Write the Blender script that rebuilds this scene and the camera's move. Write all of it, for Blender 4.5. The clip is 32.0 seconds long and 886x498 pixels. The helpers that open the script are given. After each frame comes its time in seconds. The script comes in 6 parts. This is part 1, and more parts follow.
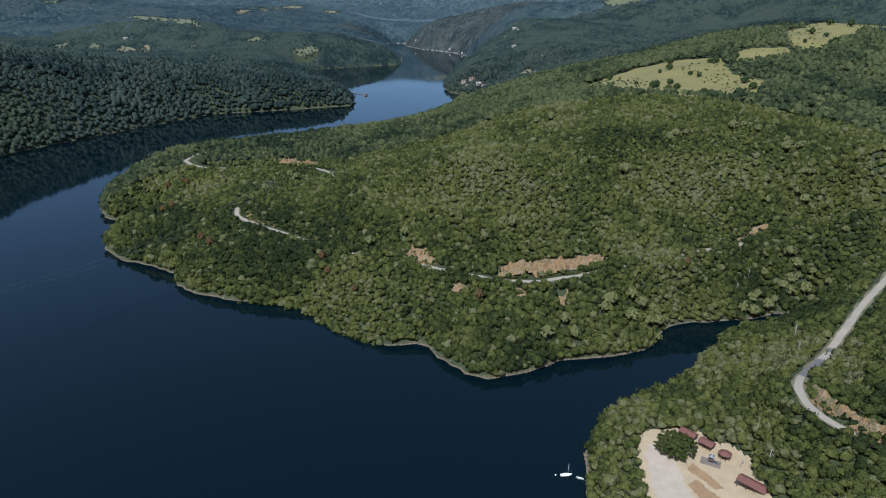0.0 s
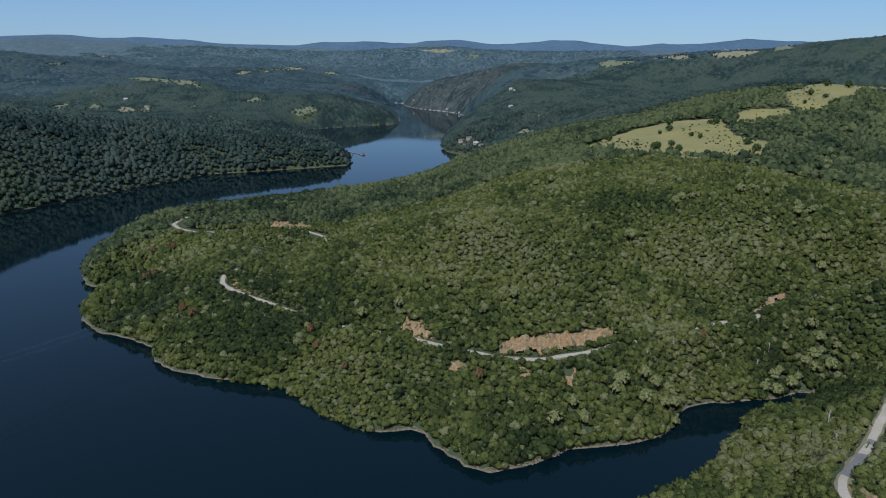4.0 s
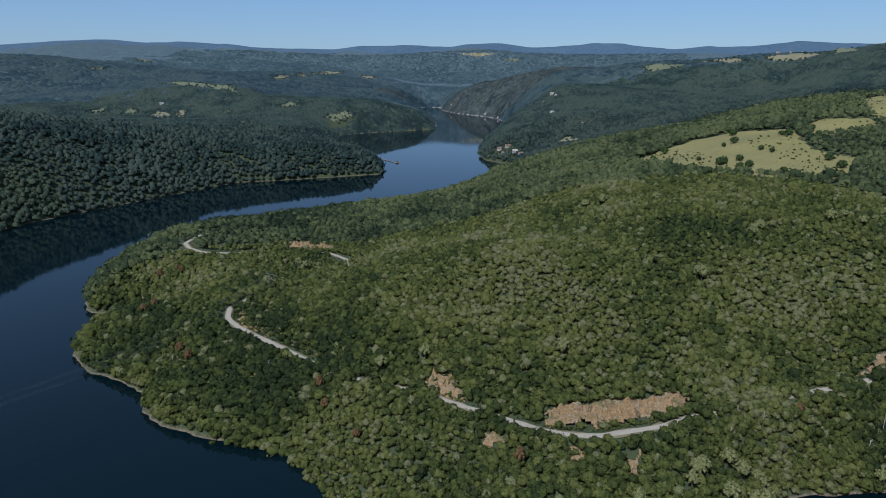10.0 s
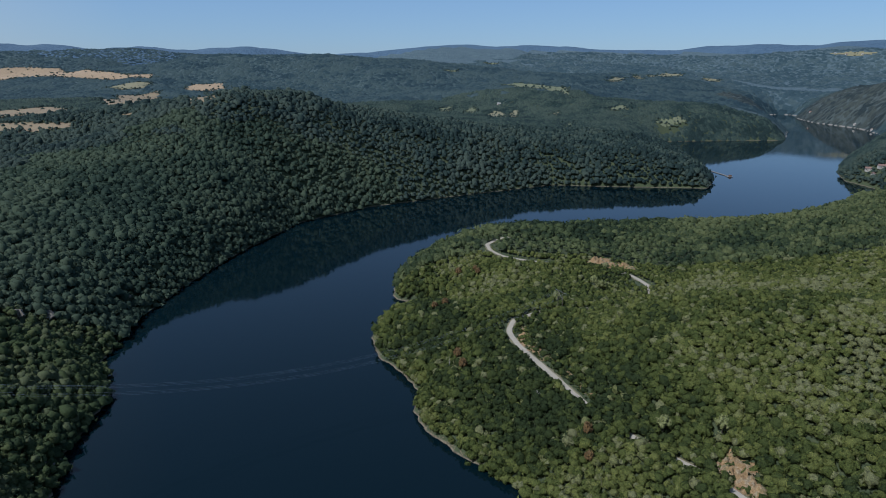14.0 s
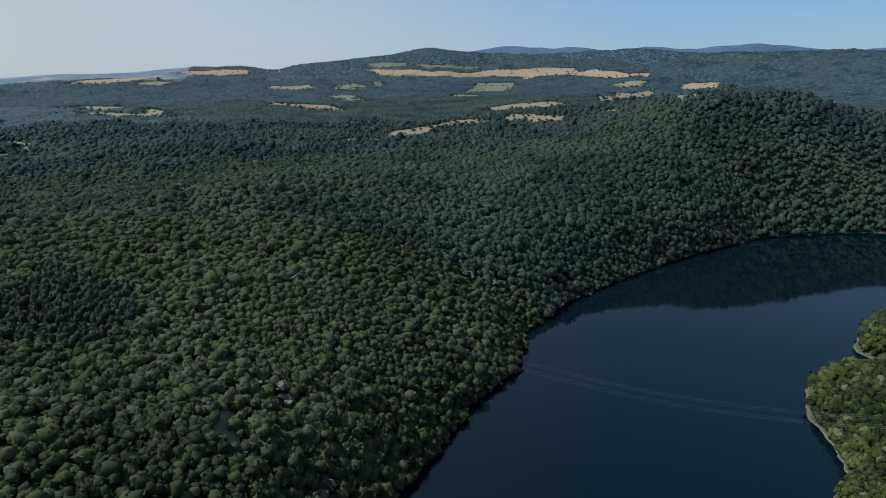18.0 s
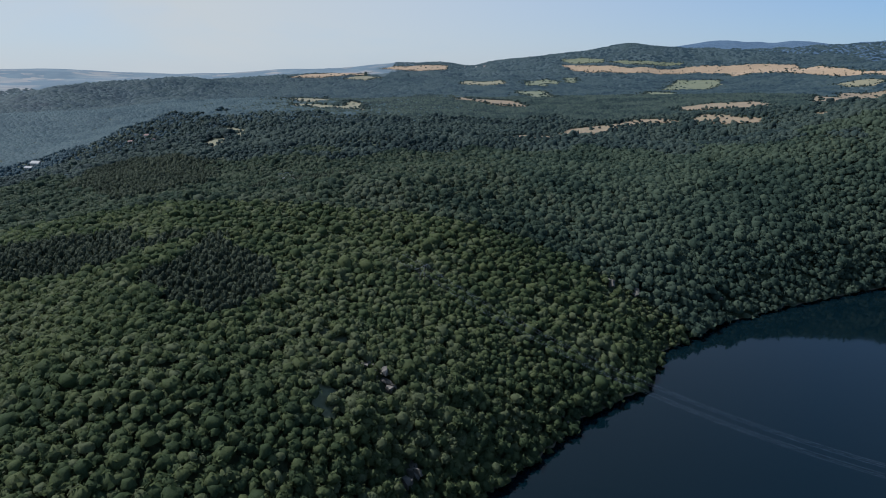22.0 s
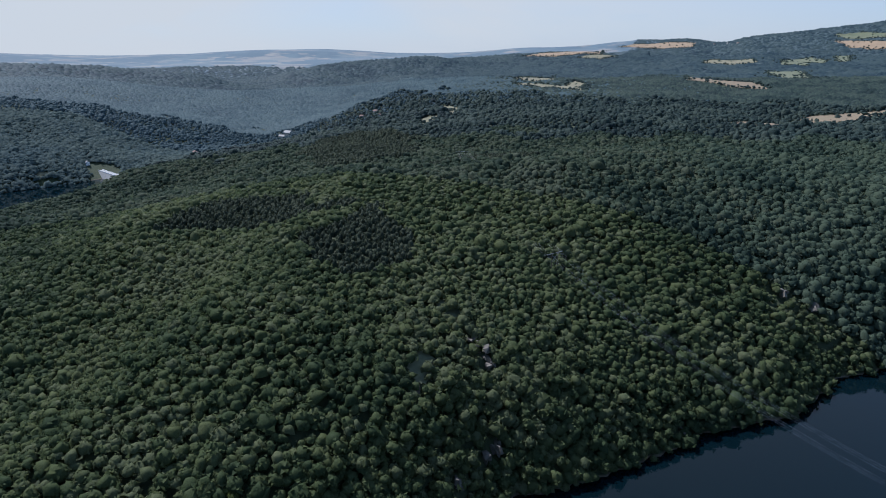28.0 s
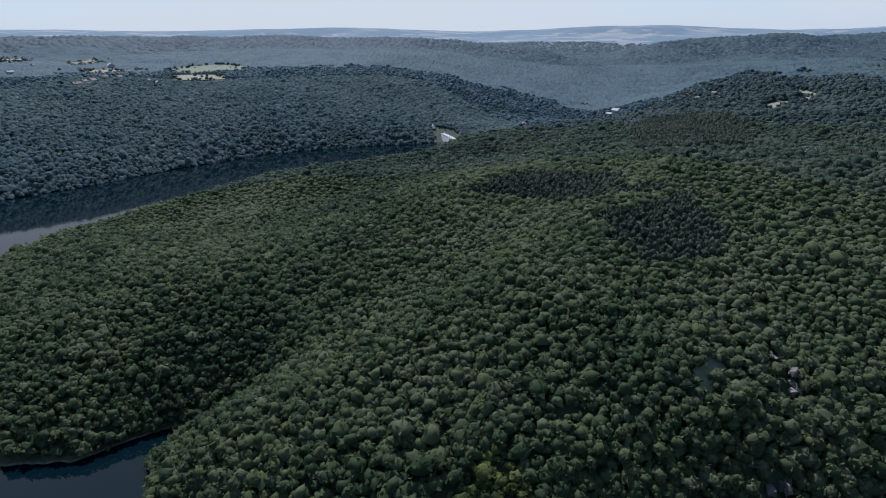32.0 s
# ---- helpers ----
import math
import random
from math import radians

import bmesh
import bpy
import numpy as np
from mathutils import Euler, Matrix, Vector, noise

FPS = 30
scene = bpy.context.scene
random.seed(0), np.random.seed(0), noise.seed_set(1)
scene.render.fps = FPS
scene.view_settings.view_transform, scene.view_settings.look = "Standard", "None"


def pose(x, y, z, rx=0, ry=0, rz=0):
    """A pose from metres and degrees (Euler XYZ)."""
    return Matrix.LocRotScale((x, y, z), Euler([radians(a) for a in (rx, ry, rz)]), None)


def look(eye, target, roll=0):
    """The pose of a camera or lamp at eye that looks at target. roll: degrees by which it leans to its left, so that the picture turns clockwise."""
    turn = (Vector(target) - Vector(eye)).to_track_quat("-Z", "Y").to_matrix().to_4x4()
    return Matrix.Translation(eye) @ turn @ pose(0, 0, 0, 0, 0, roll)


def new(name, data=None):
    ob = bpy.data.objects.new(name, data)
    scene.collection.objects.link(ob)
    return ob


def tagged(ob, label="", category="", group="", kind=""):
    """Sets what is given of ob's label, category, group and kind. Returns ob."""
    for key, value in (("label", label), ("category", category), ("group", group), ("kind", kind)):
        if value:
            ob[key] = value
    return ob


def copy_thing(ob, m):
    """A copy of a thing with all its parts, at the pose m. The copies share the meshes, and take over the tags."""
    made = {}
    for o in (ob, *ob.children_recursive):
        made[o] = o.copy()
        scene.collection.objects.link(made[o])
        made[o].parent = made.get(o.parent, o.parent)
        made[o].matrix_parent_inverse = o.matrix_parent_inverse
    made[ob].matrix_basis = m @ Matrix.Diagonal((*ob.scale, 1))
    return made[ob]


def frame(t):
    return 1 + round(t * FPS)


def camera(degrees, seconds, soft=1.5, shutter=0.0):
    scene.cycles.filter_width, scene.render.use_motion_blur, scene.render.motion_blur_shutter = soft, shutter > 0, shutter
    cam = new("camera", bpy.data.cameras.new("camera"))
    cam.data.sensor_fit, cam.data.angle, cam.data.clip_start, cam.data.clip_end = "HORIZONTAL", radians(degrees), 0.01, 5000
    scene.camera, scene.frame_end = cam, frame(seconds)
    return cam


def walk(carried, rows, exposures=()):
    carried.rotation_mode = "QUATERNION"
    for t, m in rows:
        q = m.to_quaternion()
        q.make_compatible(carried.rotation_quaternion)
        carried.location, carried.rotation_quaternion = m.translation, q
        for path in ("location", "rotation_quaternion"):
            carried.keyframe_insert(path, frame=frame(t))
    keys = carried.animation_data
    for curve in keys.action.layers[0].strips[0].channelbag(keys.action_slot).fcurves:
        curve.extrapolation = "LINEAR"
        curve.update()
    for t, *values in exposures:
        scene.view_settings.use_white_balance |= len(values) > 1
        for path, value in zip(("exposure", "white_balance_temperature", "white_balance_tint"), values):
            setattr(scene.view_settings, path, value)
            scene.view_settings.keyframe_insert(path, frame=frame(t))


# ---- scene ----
cam = camera(69.55, 32.0, 1.0)
# seconds, place, heading (to the right of +y), tilt down, lean: degrees
PATH = [
    (0.0, 6.01, -2.32, 163.09, 0.973, 20.798, 0.06),
    (0.5, 6.16, -0.36, 163.07, 1.008, 18.894, 0.07),
    (1.0, 6.26, 1.83, 163.09, 1.050, 16.998, 0.09),
    (1.5, 6.33, 4.40, 163.17, 1.085, 15.860, 0.10),
    (2.0, 6.40, 7.36, 163.33, 1.114, 15.879, 0.13),
    (2.5, 6.51, 10.70, 163.53, 1.142, 15.884, 0.08),
    (3.0, 6.66, 14.39, 163.74, 1.142, 15.877, 0.10),
    (3.5, 6.83, 18.40, 163.95, 1.163, 15.871, 0.05),
    (4.0, 7.00, 22.65, 164.16, 1.176, 15.855, 0.00),
    (4.5, 7.18, 27.10, 164.34, 1.182, 15.833, -0.00),
    (5.0, 7.39, 31.73, 164.48, 1.183, 15.808, 0.00),
    (5.5, 7.65, 36.52, 164.56, 1.179, 15.782, 0.01),
    (6.0, 7.97, 41.43, 164.61, 1.171, 15.760, -0.01),
    (6.5, 8.32, 46.43, 164.68, 1.171, 15.734, -0.04),
    (7.0, 8.66, 51.50, 164.79, 1.146, 15.711, -0.10),
    (7.5, 8.93, 56.62, 164.94, 1.168, 15.698, -0.09),
    (8.0, 9.10, 61.79, 165.10, 1.167, 15.665, -0.07),
    (8.5, 9.17, 67.01, 165.26, 1.224, 15.650, -0.07),
    (9.0, 9.15, 72.29, 165.40, 1.229, 15.611, -0.05),
    (9.5, 9.04, 77.67, 165.49, 0.432, 15.585, -0.06),
    (10.0, 8.88, 83.19, 165.53, -2.213, 15.559, -0.08),
    (10.5, 8.68, 88.80, 165.57, -6.335, 15.537, -0.12),
    (11.0, 8.46, 94.35, 165.66, -10.808, 15.529, -0.21),
    (11.5, 8.30, 99.61, 165.88, -14.436, 15.536, -0.34),
    (12.0, 8.27, 104.46, 166.22, -17.374, 15.509, -0.33),
    (12.5, 8.40, 108.95, 166.58, -20.081, 15.514, -0.35),
    (13.0, 8.67, 113.25, 166.82, -22.878, 15.481, -0.32),
    (13.5, 9.04, 117.47, 166.89, -26.461, 15.438, -0.25),
    (14.0, 9.41, 121.68, 166.81, -30.888, 15.391, -0.01),
    (14.5, 9.70, 125.84, 166.63, -35.903, 15.347, 0.01),
    (15.0, 9.79, 129.87, 166.41, -41.245, 15.316, -0.01),
    (15.5, 9.63, 133.72, 166.15, -46.657, 15.307, -0.16),
    (16.0, 9.27, 137.38, 165.84, -51.880, 15.329, -0.18),
    (16.5, 8.90, 140.87, 165.46, -57.117, 15.316, -0.13),
    (17.0, 8.70, 144.26, 165.08, -62.314, 15.288, -0.05),
    (17.5, 8.76, 147.61, 164.80, -67.448, 15.330, -0.09),
    (18.0, 9.03, 150.98, 164.69, -72.597, 15.383, -0.17),
    (18.5, 9.35, 154.42, 164.69, -77.590, 15.459, 0.04),
    (19.0, 9.62, 157.93, 164.72, -81.447, 15.499, -0.00),
    (19.5, 9.80, 161.51, 164.75, -84.187, 15.545, 0.14),
    (20.0, 9.94, 165.15, 164.79, -86.693, 15.617, 0.22),
    (20.5, 10.11, 168.91, 164.87, -88.547, 15.642, 0.25),
    (21.0, 10.36, 172.83, 165.04, -89.189, 15.657, 0.17),
    (21.5, 10.69, 176.86, 165.28, -89.453, 15.685, 0.13),
    (22.0, 11.08, 180.95, 165.59, -89.664, 15.727, 0.09),
    (22.5, 11.53, 185.07, 165.92, -89.904, 15.748, 0.06),
    (23.0, 12.00, 189.24, 166.27, -90.202, 15.762, 0.03),
    (23.5, 12.43, 193.48, 166.64, -90.650, 15.770, -0.01),
    (24.0, 12.76, 197.76, 167.01, -91.301, 15.789, -0.08),
    (24.5, 12.93, 202.05, 167.36, -92.115, 15.793, -0.09),
    (25.0, 12.90, 206.33, 167.65, -93.541, 15.826, -0.01),
    (25.5, 12.69, 210.57, 167.90, -95.402, 15.872, 0.00),
    (26.0, 12.30, 214.74, 168.12, -97.519, 15.915, -0.01),
    (26.5, 11.78, 218.80, 168.35, -99.715, 15.938, -0.16),
    (27.0, 11.12, 222.65, 168.56, -101.811, 15.923, -0.25),
    (27.5, 10.31, 226.08, 168.69, -105.444, 16.418, -0.29),
    (28.0, 9.40, 228.84, 168.72, -110.664, 17.500, -0.39),
    (28.5, 8.45, 230.75, 168.63, -115.679, 18.506, -0.40),
    (29.0, 7.58, 231.85, 168.46, -120.281, 18.955, -0.48),
    (29.5, 6.87, 232.36, 168.26, -124.724, 19.163, -0.60),
    (30.0, 6.36, 232.55, 168.07, -128.587, 19.204, -0.52),
    (30.5, 6.02, 232.56, 167.92, -131.861, 19.206, -0.47),
    (31.0, 5.81, 232.46, 167.82, -134.844, 19.207, -0.45),
    (31.5, 5.66, 232.28, 167.73, -137.283, 19.219, -0.39),
    (32.0, 5.56, 232.04, 167.64, -139.364, 19.235, -0.37),
]


def flight(row):
    t, x, y, z, yaw, tilt, lean = row
    a, b = radians(yaw), radians(tilt)
    way = Vector((math.sin(a) * math.cos(b), math.cos(a) * math.cos(b), -math.sin(b)))
    return t, look((x, y, z), Vector((x, y, z)) + 10 * way, lean)


walk(cam, [flight(r) for r in PATH], [(0, 0.12, 5260, 13), (1.5, 0.0, 5260, 13), (6, -0.08, 5230, 13), (9, -0.12, 5230, 14), (13, -0.12, 5220, 14), (16.5, -0.04, 5330, 13), (20, 0.08, 5340, 14), (26, 0.2, 5220, 18), (32, 0.3, 5110, 19)])

# ---- light: a clear summer day, high sun in the south-west, sky above ----
SUN_AZ, SUN_EL = -155.0, 54.0
world = bpy.data.worlds.new("world")
scene.world = world
world.use_nodes = True
sky = world.node_tree.nodes.new("ShaderNodeTexSky")
sky.sky_type, sky.sun_disc = "NISHITA", False
sky.sun_elevation, sky.sun_rotation = radians(SUN_EL), radians(SUN_AZ % 360)
sky.altitude, sky.air_density, sky.dust_density, sky.ozone_density = 300, 1.0, 0.55, 2.0
cool = world.node_tree.nodes.new("ShaderNodeMix")
cool.data_type, cool.blend_type = "RGBA", "MULTIPLY"
cool.inputs[0].default_value, cool.inputs[7].default_value = 1.0, (0.86, 0.97, 1.02, 1)
world.node_tree.links.new(sky.outputs[0], cool.inputs[6])
# a thin veil of high cloud in the south-west
wn, wl = world.node_tree.nodes, world.node_tree.links
where = wn.new("ShaderNodeTexCoord")
flat = wn.new("ShaderNodeVectorMath")
flat.operation, flat.inputs[1].default_value = "MULTIPLY", (1.0, 1.0, 4.5)
wl.new(where.outputs["Generated"], flat.inputs[0])
wisps = wn.new("ShaderNodeTexNoise")
wisps.inputs["Scale"].default_value, wisps.inputs["Detail"].default_value, wisps.inputs["Distortion"].default_value = 1.6, 6.0, 0.6
wl.new(flat.outputs[0], wisps.inputs["Vector"])
side = wn.new("ShaderNodeVectorMath")
side.operation, side.inputs[1].default_value = "DOT_PRODUCT", (-0.6, -0.8, 0.0)
wl.new(where.outputs["Generated"], side.inputs[0])
reach = wn.new("ShaderNodeMapRange")
reach.inputs[1].default_value, reach.inputs[2].default_value, reach.inputs[4].default_value = 0.05, 0.85, 0.97
wl.new(side.outputs["Value"], reach.inputs[0])
veil = wn.new("ShaderNodeMath")
veil.operation, veil.use_clamp = "MULTIPLY_ADD", True
wl.new(wisps.outputs[0], veil.inputs[0])
veil.inputs[1].default_value, veil.inputs[2].default_value = 2.4, -0.1
both = wn.new("ShaderNodeMath")
both.operation = "MULTIPLY"
wl.new(veil.outputs[0], both.inputs[0])
wl.new(reach.outputs[0], both.inputs[1])
cloudy = wn.new("ShaderNodeMix")
cloudy.data_type = "RGBA"
wl.new(both.outputs[0], cloudy.inputs[0])
haze = wn.new("ShaderNodeMix")
haze.data_type = "RGBA"
haze.inputs[0].default_value, haze.inputs[7].default_value = 0.4, (3.4, 4.6, 5.9, 1)
wl.new(cool.outputs[2], haze.inputs[6])
wl.new(haze.outputs[2], cloudy.inputs[6])
cloudy.inputs[7].default_value = (6.4, 6.25, 5.2, 1)
wl.new(cloudy.outputs[2], wn["Background"].inputs[0])
world.node_tree.nodes["Background"].inputs[1].default_value = 0.089
sun = new("sun", bpy.data.lights.new("sun", "SUN"))
sun.data.energy, sun.data.angle, sun.data.color = 5.0, radians(0.53), (1.0, 0.94, 0.84)
sun_way = Vector((math.cos(radians(SUN_EL)) * math.sin(radians(SUN_AZ)), math.cos(radians(SUN_EL)) * math.cos(radians(SUN_AZ)), math.sin(radians(SUN_EL))))
sun.matrix_world = look(sun_way * 1500, (0, 0, 0))

# ---- the lie of the land: shoreline, hills, skyline ----
SHORE_EAST = [(140, -560), (130, -400), (120, -250), (110, -100), (80, 0), (60, 80), (54, 130), (61, 177), (64, 190), (65, 203), (77, 222),
              (89, 234), (110, 244), (130, 259), (138, 272), (154, 285), (160, 294), (178, 297), (190, 302), (204, 311), (214, 321), (201, 321),
              (184, 315), (170, 312), (157, 312), (147, 313), (132, 306), (121, 287), (106, 278), (82, 273), (66, 270), (50, 261), (33, 256),
              (22, 260), (12, 273), (0, 290), (-19, 289), (-38, 301), (-55, 316), (-72, 334), (-106, 342), (-139, 354), (-154, 369)]
SHORE_LOBES = [(-159, 384), (-178, 396), (-203, 406), (-228, 430), (-240, 455), (-232, 470), (-206, 487), (-228, 501), (-262, 501),
               (-280, 530), (-288, 562), (-290, 620), (-262, 690), (-165, 790), (-40, 870), (5, 960), (50, 1080), (92, 1200), (92, 1250),
               (40, 1330), (31, 1428), (40, 1560), (53, 1694), (80, 1850), (141, 2060), (151, 2190), (130, 2352), (95, 2511),
               (54, 2591), (-35, 2731), (-98, 2927), (-116, 3128), (-150, 3190)]
SHORE_WEST = [(-195, 3190), (-238, 3107), (-144, 2628), (-92, 2280), (-95, 2000), (-170, 1950), (-341, 1816), (-355, 1790), (-330, 1740), (-277, 1574),
              (-152, 1266), (-140, 1204), (-137, 1141), (-258, 1084), (-350, 1048), (-402, 950), (-446, 863), (-490, 770), (-505, 655),
              (-463, 521), (-421, 427), (-391, 370), (-347, 316), (-302, 293), (-270, 252), (-241, 227), (-214, 203), (-197, 179)]
SHORE_SOUTH = [(-150, 166), (-108, 130), (-68, 82), (-34, 25), (-50, -12), (-88, -22), (-50, -33), (-21, -34), (1, -51), (25, -110),
               (30, -190), (5, -265), (-60, -325), (-150, -365), (-260, -390), (-390, -405), (-520, -425), (-610, -465), (-640, -500),
               (-651, -512), (-596, -527), (-504, -572), (-396, -609), (-249, -592), (-152, -566), (-65, -558), (40, -570)]
SHORE = np.array(SHORE_EAST + SHORE_LOBES + SHORE_WEST + SHORE_SOUTH, float)
# hills: place, radius, height over the common level
HILLS_EAST = [(0, 420, 110, -44), (110, 430, 110, 33), (220, 420, 120, 11), (200, 560, 140, -11), (300, 640, 180, 23), (120, 620, 130, 23), (-60, 500, 100, -5), (-150, 480, 90, -2), (-190, 590, 90, 10), (-60, 700, 150, -31), (150, 850, 200, 8), (400, 480, 180, 23), (380, 820, 220, 5), (180, 240, 80, -53), (280, 280, 110, 9), (120, 140, 80, -26), (300, 80, 200, 3), (190, 190, 45, 60), (130, 1150, 150, -22), (320, 1200, 240, 45), (35, 405, 50, 32), (-35, 445, 55, 42), (0, 350, 40, -19)]
HILLS_WEST = [(-160, 115, 60, 15), (-240, 120, 80, -3), (-350, 120, 110, 18), (-300, 20, 110, 28), (-190, 20, 80, 5), (-200, -100, 90, -1), (-90, -110, 80, 5), (-120, -230, 90, -19), (-340, -120, 130, 0), (-470, -20, 140, 15), (-470, 250, 110, 53), (-560, 130, 150, -13), (-600, 400, 140, -9), (-640, 600, 140, 35), (-560, 560, 70, 12), (-610, 740, 80, 24), (-520, 760, 120, 51), (-430, 950, 120, 61), (-300, 1080, 90, 2)]
HILLS_PLATEAU = [(-660, -150, 170, 5), (-480, -280, 120, 0), (-780, 150, 190, 24), (-800, 350, 200, 8), (-780, 800, 200, 29), (-980, -180, 200, 16), (-1050, 380, 220, 5), (-1100, 750, 250, 23), (-1400, 0, 250, 44), (-1400, 1050, 260, 46), (-900, -560, 220, -42), (-1250, -640, 220, -55), (-930, 900, 230, 42), (-700, 960, 150, 29), (-150, -870, 190, 57), (-450, -870, 190, 23), (-760, -880, 190, 37), (120, -820, 200, -1), (560, 850, 200, 85), (560, 560, 180, -10)]
HILLS_WEST += [(-70, 6, 22, -6), (-120, 18, 28, -10), (-175, 16, 30, -12), (-231, 20, 32, -10), (-137, 54, 30, 8), (-195, 60, 32, 9), (-255, 60, 35, 8)]
HILLS_WEST += [(-800, 630, 110, -30), (-950, 570, 120, -14), (-430, -300, 100, -13), (-570, -290, 90, -10), (-500, -350, 80, -12), (-640, -500, 40, -26)]
# ranges of hills: half width, then the crest as places and heights
RANGES_NORTH = [
    (560, [(-2635, 3960, 319), (-2340, 4145, 337), (-2255, 4190, 319), (-2050, 4295, 313), (-1905, 4365, 330), (-1675, 4460, 309), (-1450, 4540, 297), (-990, 4665, 316), (-615, 4730, 334), (-420, 4755, 342), (-225, 4765, 335), (55, 4770, 354), (290, 4765, 339), (510, 4745, 327), (760, 4710, 338), (990, 4670, 355), (1175, 4625, 313), (1355, 4575, 304), (1560, 4510, 331), (1760, 4435, 314), (2065, 4300, 341), (2265, 4195, 323), (2685, 3935, 329), (3140, 3575, 320)]),  # blue skyline north
]
RANGES_LAKE_HEAD = [
    (190, [(-1550, 4090, 238), (-975, 4265, 259), (-710, 4320, 260), (-420, 4360, 271), (-130, 4375, 293), (165, 4375, 296), (380, 4365, 278), (675, 4330, 264), (1150, 4225, 269), (1540, 4100, 262)]),  # village ridge
    (330, [(-2050, 3085, 235), (-1775, 3210, 233), (-1505, 3305, 235), (-1260, 3365, 231), (-1000, 3415, 218), (-810, 3425, 200)]),  # north-west rise
    (270, [(-895, 3300, 106), (-695, 3250, 99), (-415, 3205, 97), (-200, 3130, 104), (-40, 3045, 110), (110, 2950, 121), (200, 2850, 139), (285, 2745, 162), (365, 2645, 176), (475, 2530, 176)]),  # scorched ridge
]
RANGES_NEAR_NORTH = [
    (270, [(435, 2330, 173), (555, 2275, 187), (720, 2195, 198), (820, 2125, 207), (920, 2045, 212), (1025, 1955, 212), (1045, 1910, 232), (1065, 1860, 227), (1085, 1815, 223), (1105, 1760, 235), (1135, 1705, 240), (1230, 1590, 240)]),  # east ridge
    (260, [(-45, 2720, 45), (75, 2510, 81), (185, 2295, 112), (285, 2075, 126), (375, 1845, 124), (410, 1620, 109)]),  # east bank hill
    (230, [(-1090, 2035, 104), (-925, 2075, 124), (-780, 2090, 119), (-695, 2075, 114), (-570, 2070, 94), (-400, 2065, 84), (-295, 2040, 84), (-190, 2010, 59)]),  # field hill
]
RANGES_NORTH_WEST = [
    (450, [(-4530, 1570, 286), (-4410, 1910, 330), (-4340, 2080, 362), (-4270, 2235, 331), (-4220, 2335, 343), (-4165, 2435, 338), (-4080, 2585, 311), (-4020, 2690, 309), (-3915, 2845, 340), (-3785, 3030, 316)]),  # west mountains
    (320, [(-3915, 2985, 284), (-3715, 3245, 332), (-3525, 3460, 354), (-3355, 3635, 314), (-3145, 3820, 278)]),  # far pale mountain
    (430, [(-4120, 2275, 291), (-3865, 2710, 323), (-3650, 3010, 286), (-3070, 3620, 280), (-2755, 3875, 307), (-2490, 4060, 342), (-2285, 4180, 356), (-2110, 4275, 339), (-1830, 4410, 349), (-1640, 4485, 338), (-1375, 4575, 322)]),  # north-west mountains
]
RANGES_WEST = [
    (300, [(-4015, 625, 223), (-3985, 825, 242), (-3945, 1055, 273), (-3910, 1180, 295), (-3885, 1285, 313), (-3820, 1485, 292), (-3750, 1685, 281), (-3665, 1870, 263), (-3555, 2100, 246), (-3450, 2280, 238), (-3335, 2455, 178)]),  # grain field hill
    (280, [(-4205, -355, 177), (-4220, -215, 195), (-4230, -90, 205), (-4240, 75, 198), (-4240, 180, 212), (-4235, 365, 188), (-4215, 650, 181)]),  # flat hill
    (400, [(-2725, 1985, 197), (-2540, 2140, 237), (-2345, 2280, 248), (-2150, 2405, 248), (-1950, 2505, 248), (-1705, 2620, 226), (-1385, 2745, 191), (-1105, 2815, 168)]),  # north-west wooded slope
    (200, [(-1230, -220, 90), (-1340, -195, 89), (-1465, -90, 76)]),  # south-west spur
    (115, [(-700, 740, 139), (-700, 795, 138), (-700, 855, 133), (-685, 925, 117), (-640, 1015, 100), (-590, 1095, 82), (-535, 1175, 73), (-475, 1245, 66), (-430, 1310, 58)]),  # west hill
]
RANGES_SOUTH = [
    (190, [(85, -2065, 145), (-220, -2070, 145), (-470, -2050, 144), (-640, -2025, 141), (-795, -1990, 139), (-970, -1935, 134), (-1075, -1900, 141), (-1210, -1845, 129), (-1430, -1720, 128), (-1630, -1580, 118), (-1700, -1535, 106), (-1800, -1440, 93)]),  # south ridge
    (210, [(-2260, -1170, 92), (-2365, -1130, 112), (-2500, -1015, 120), (-2650, -850, 135), (-3005, -900, 115), (-3145, -600, 134), (-3255, -295, 146)]),  # gorge and plateau edge
    (190, [(-755, -880, 86), (-870, -860, 73), (-1000, -810, 54), (-1115, -765, 26)]),  # south spur
]
RANGES = RANGES_NORTH + RANGES_LAKE_HEAD + RANGES_NEAR_NORTH + RANGES_NORTH_WEST + RANGES_WEST + RANGES_SOUTH
# heights of the open country between the ranges
SPOTS_NORTH = [(-847, 1795, 48), (-789, 2723, 132), (-702, 3061, 140), (157, 1197, 45), (178, 1408, 66), (-724, 2143, 95), (-1400, 1700, 70), (-350, 2500, 60), (-2200, 3950, 165), (0, 3450, 90),
               (0, 4200, 130), (2000, 3300, 180), (900, 3000, 120), (3800, 2800, 220), (4000, 0, 190), (1700, 900, 170), (700, 1500, 100)]
SPOTS_WEST = [(-1082, 723, 90), (-2205, 962, 85), (-1319, 954, 106), (-3015, 586, 108), (-2076, 410, 90), (-1359, -3, 86), (-1577, 203, 92), (-3200, 850, 130), (-3150, 1600, 130), (-3500, 2700, 160),
              (-4450, 1900, 170), (-2600, 2800, 120), (-3900, -300, 145), (-1900, 1800, 85), (-2000, -500, 78)]
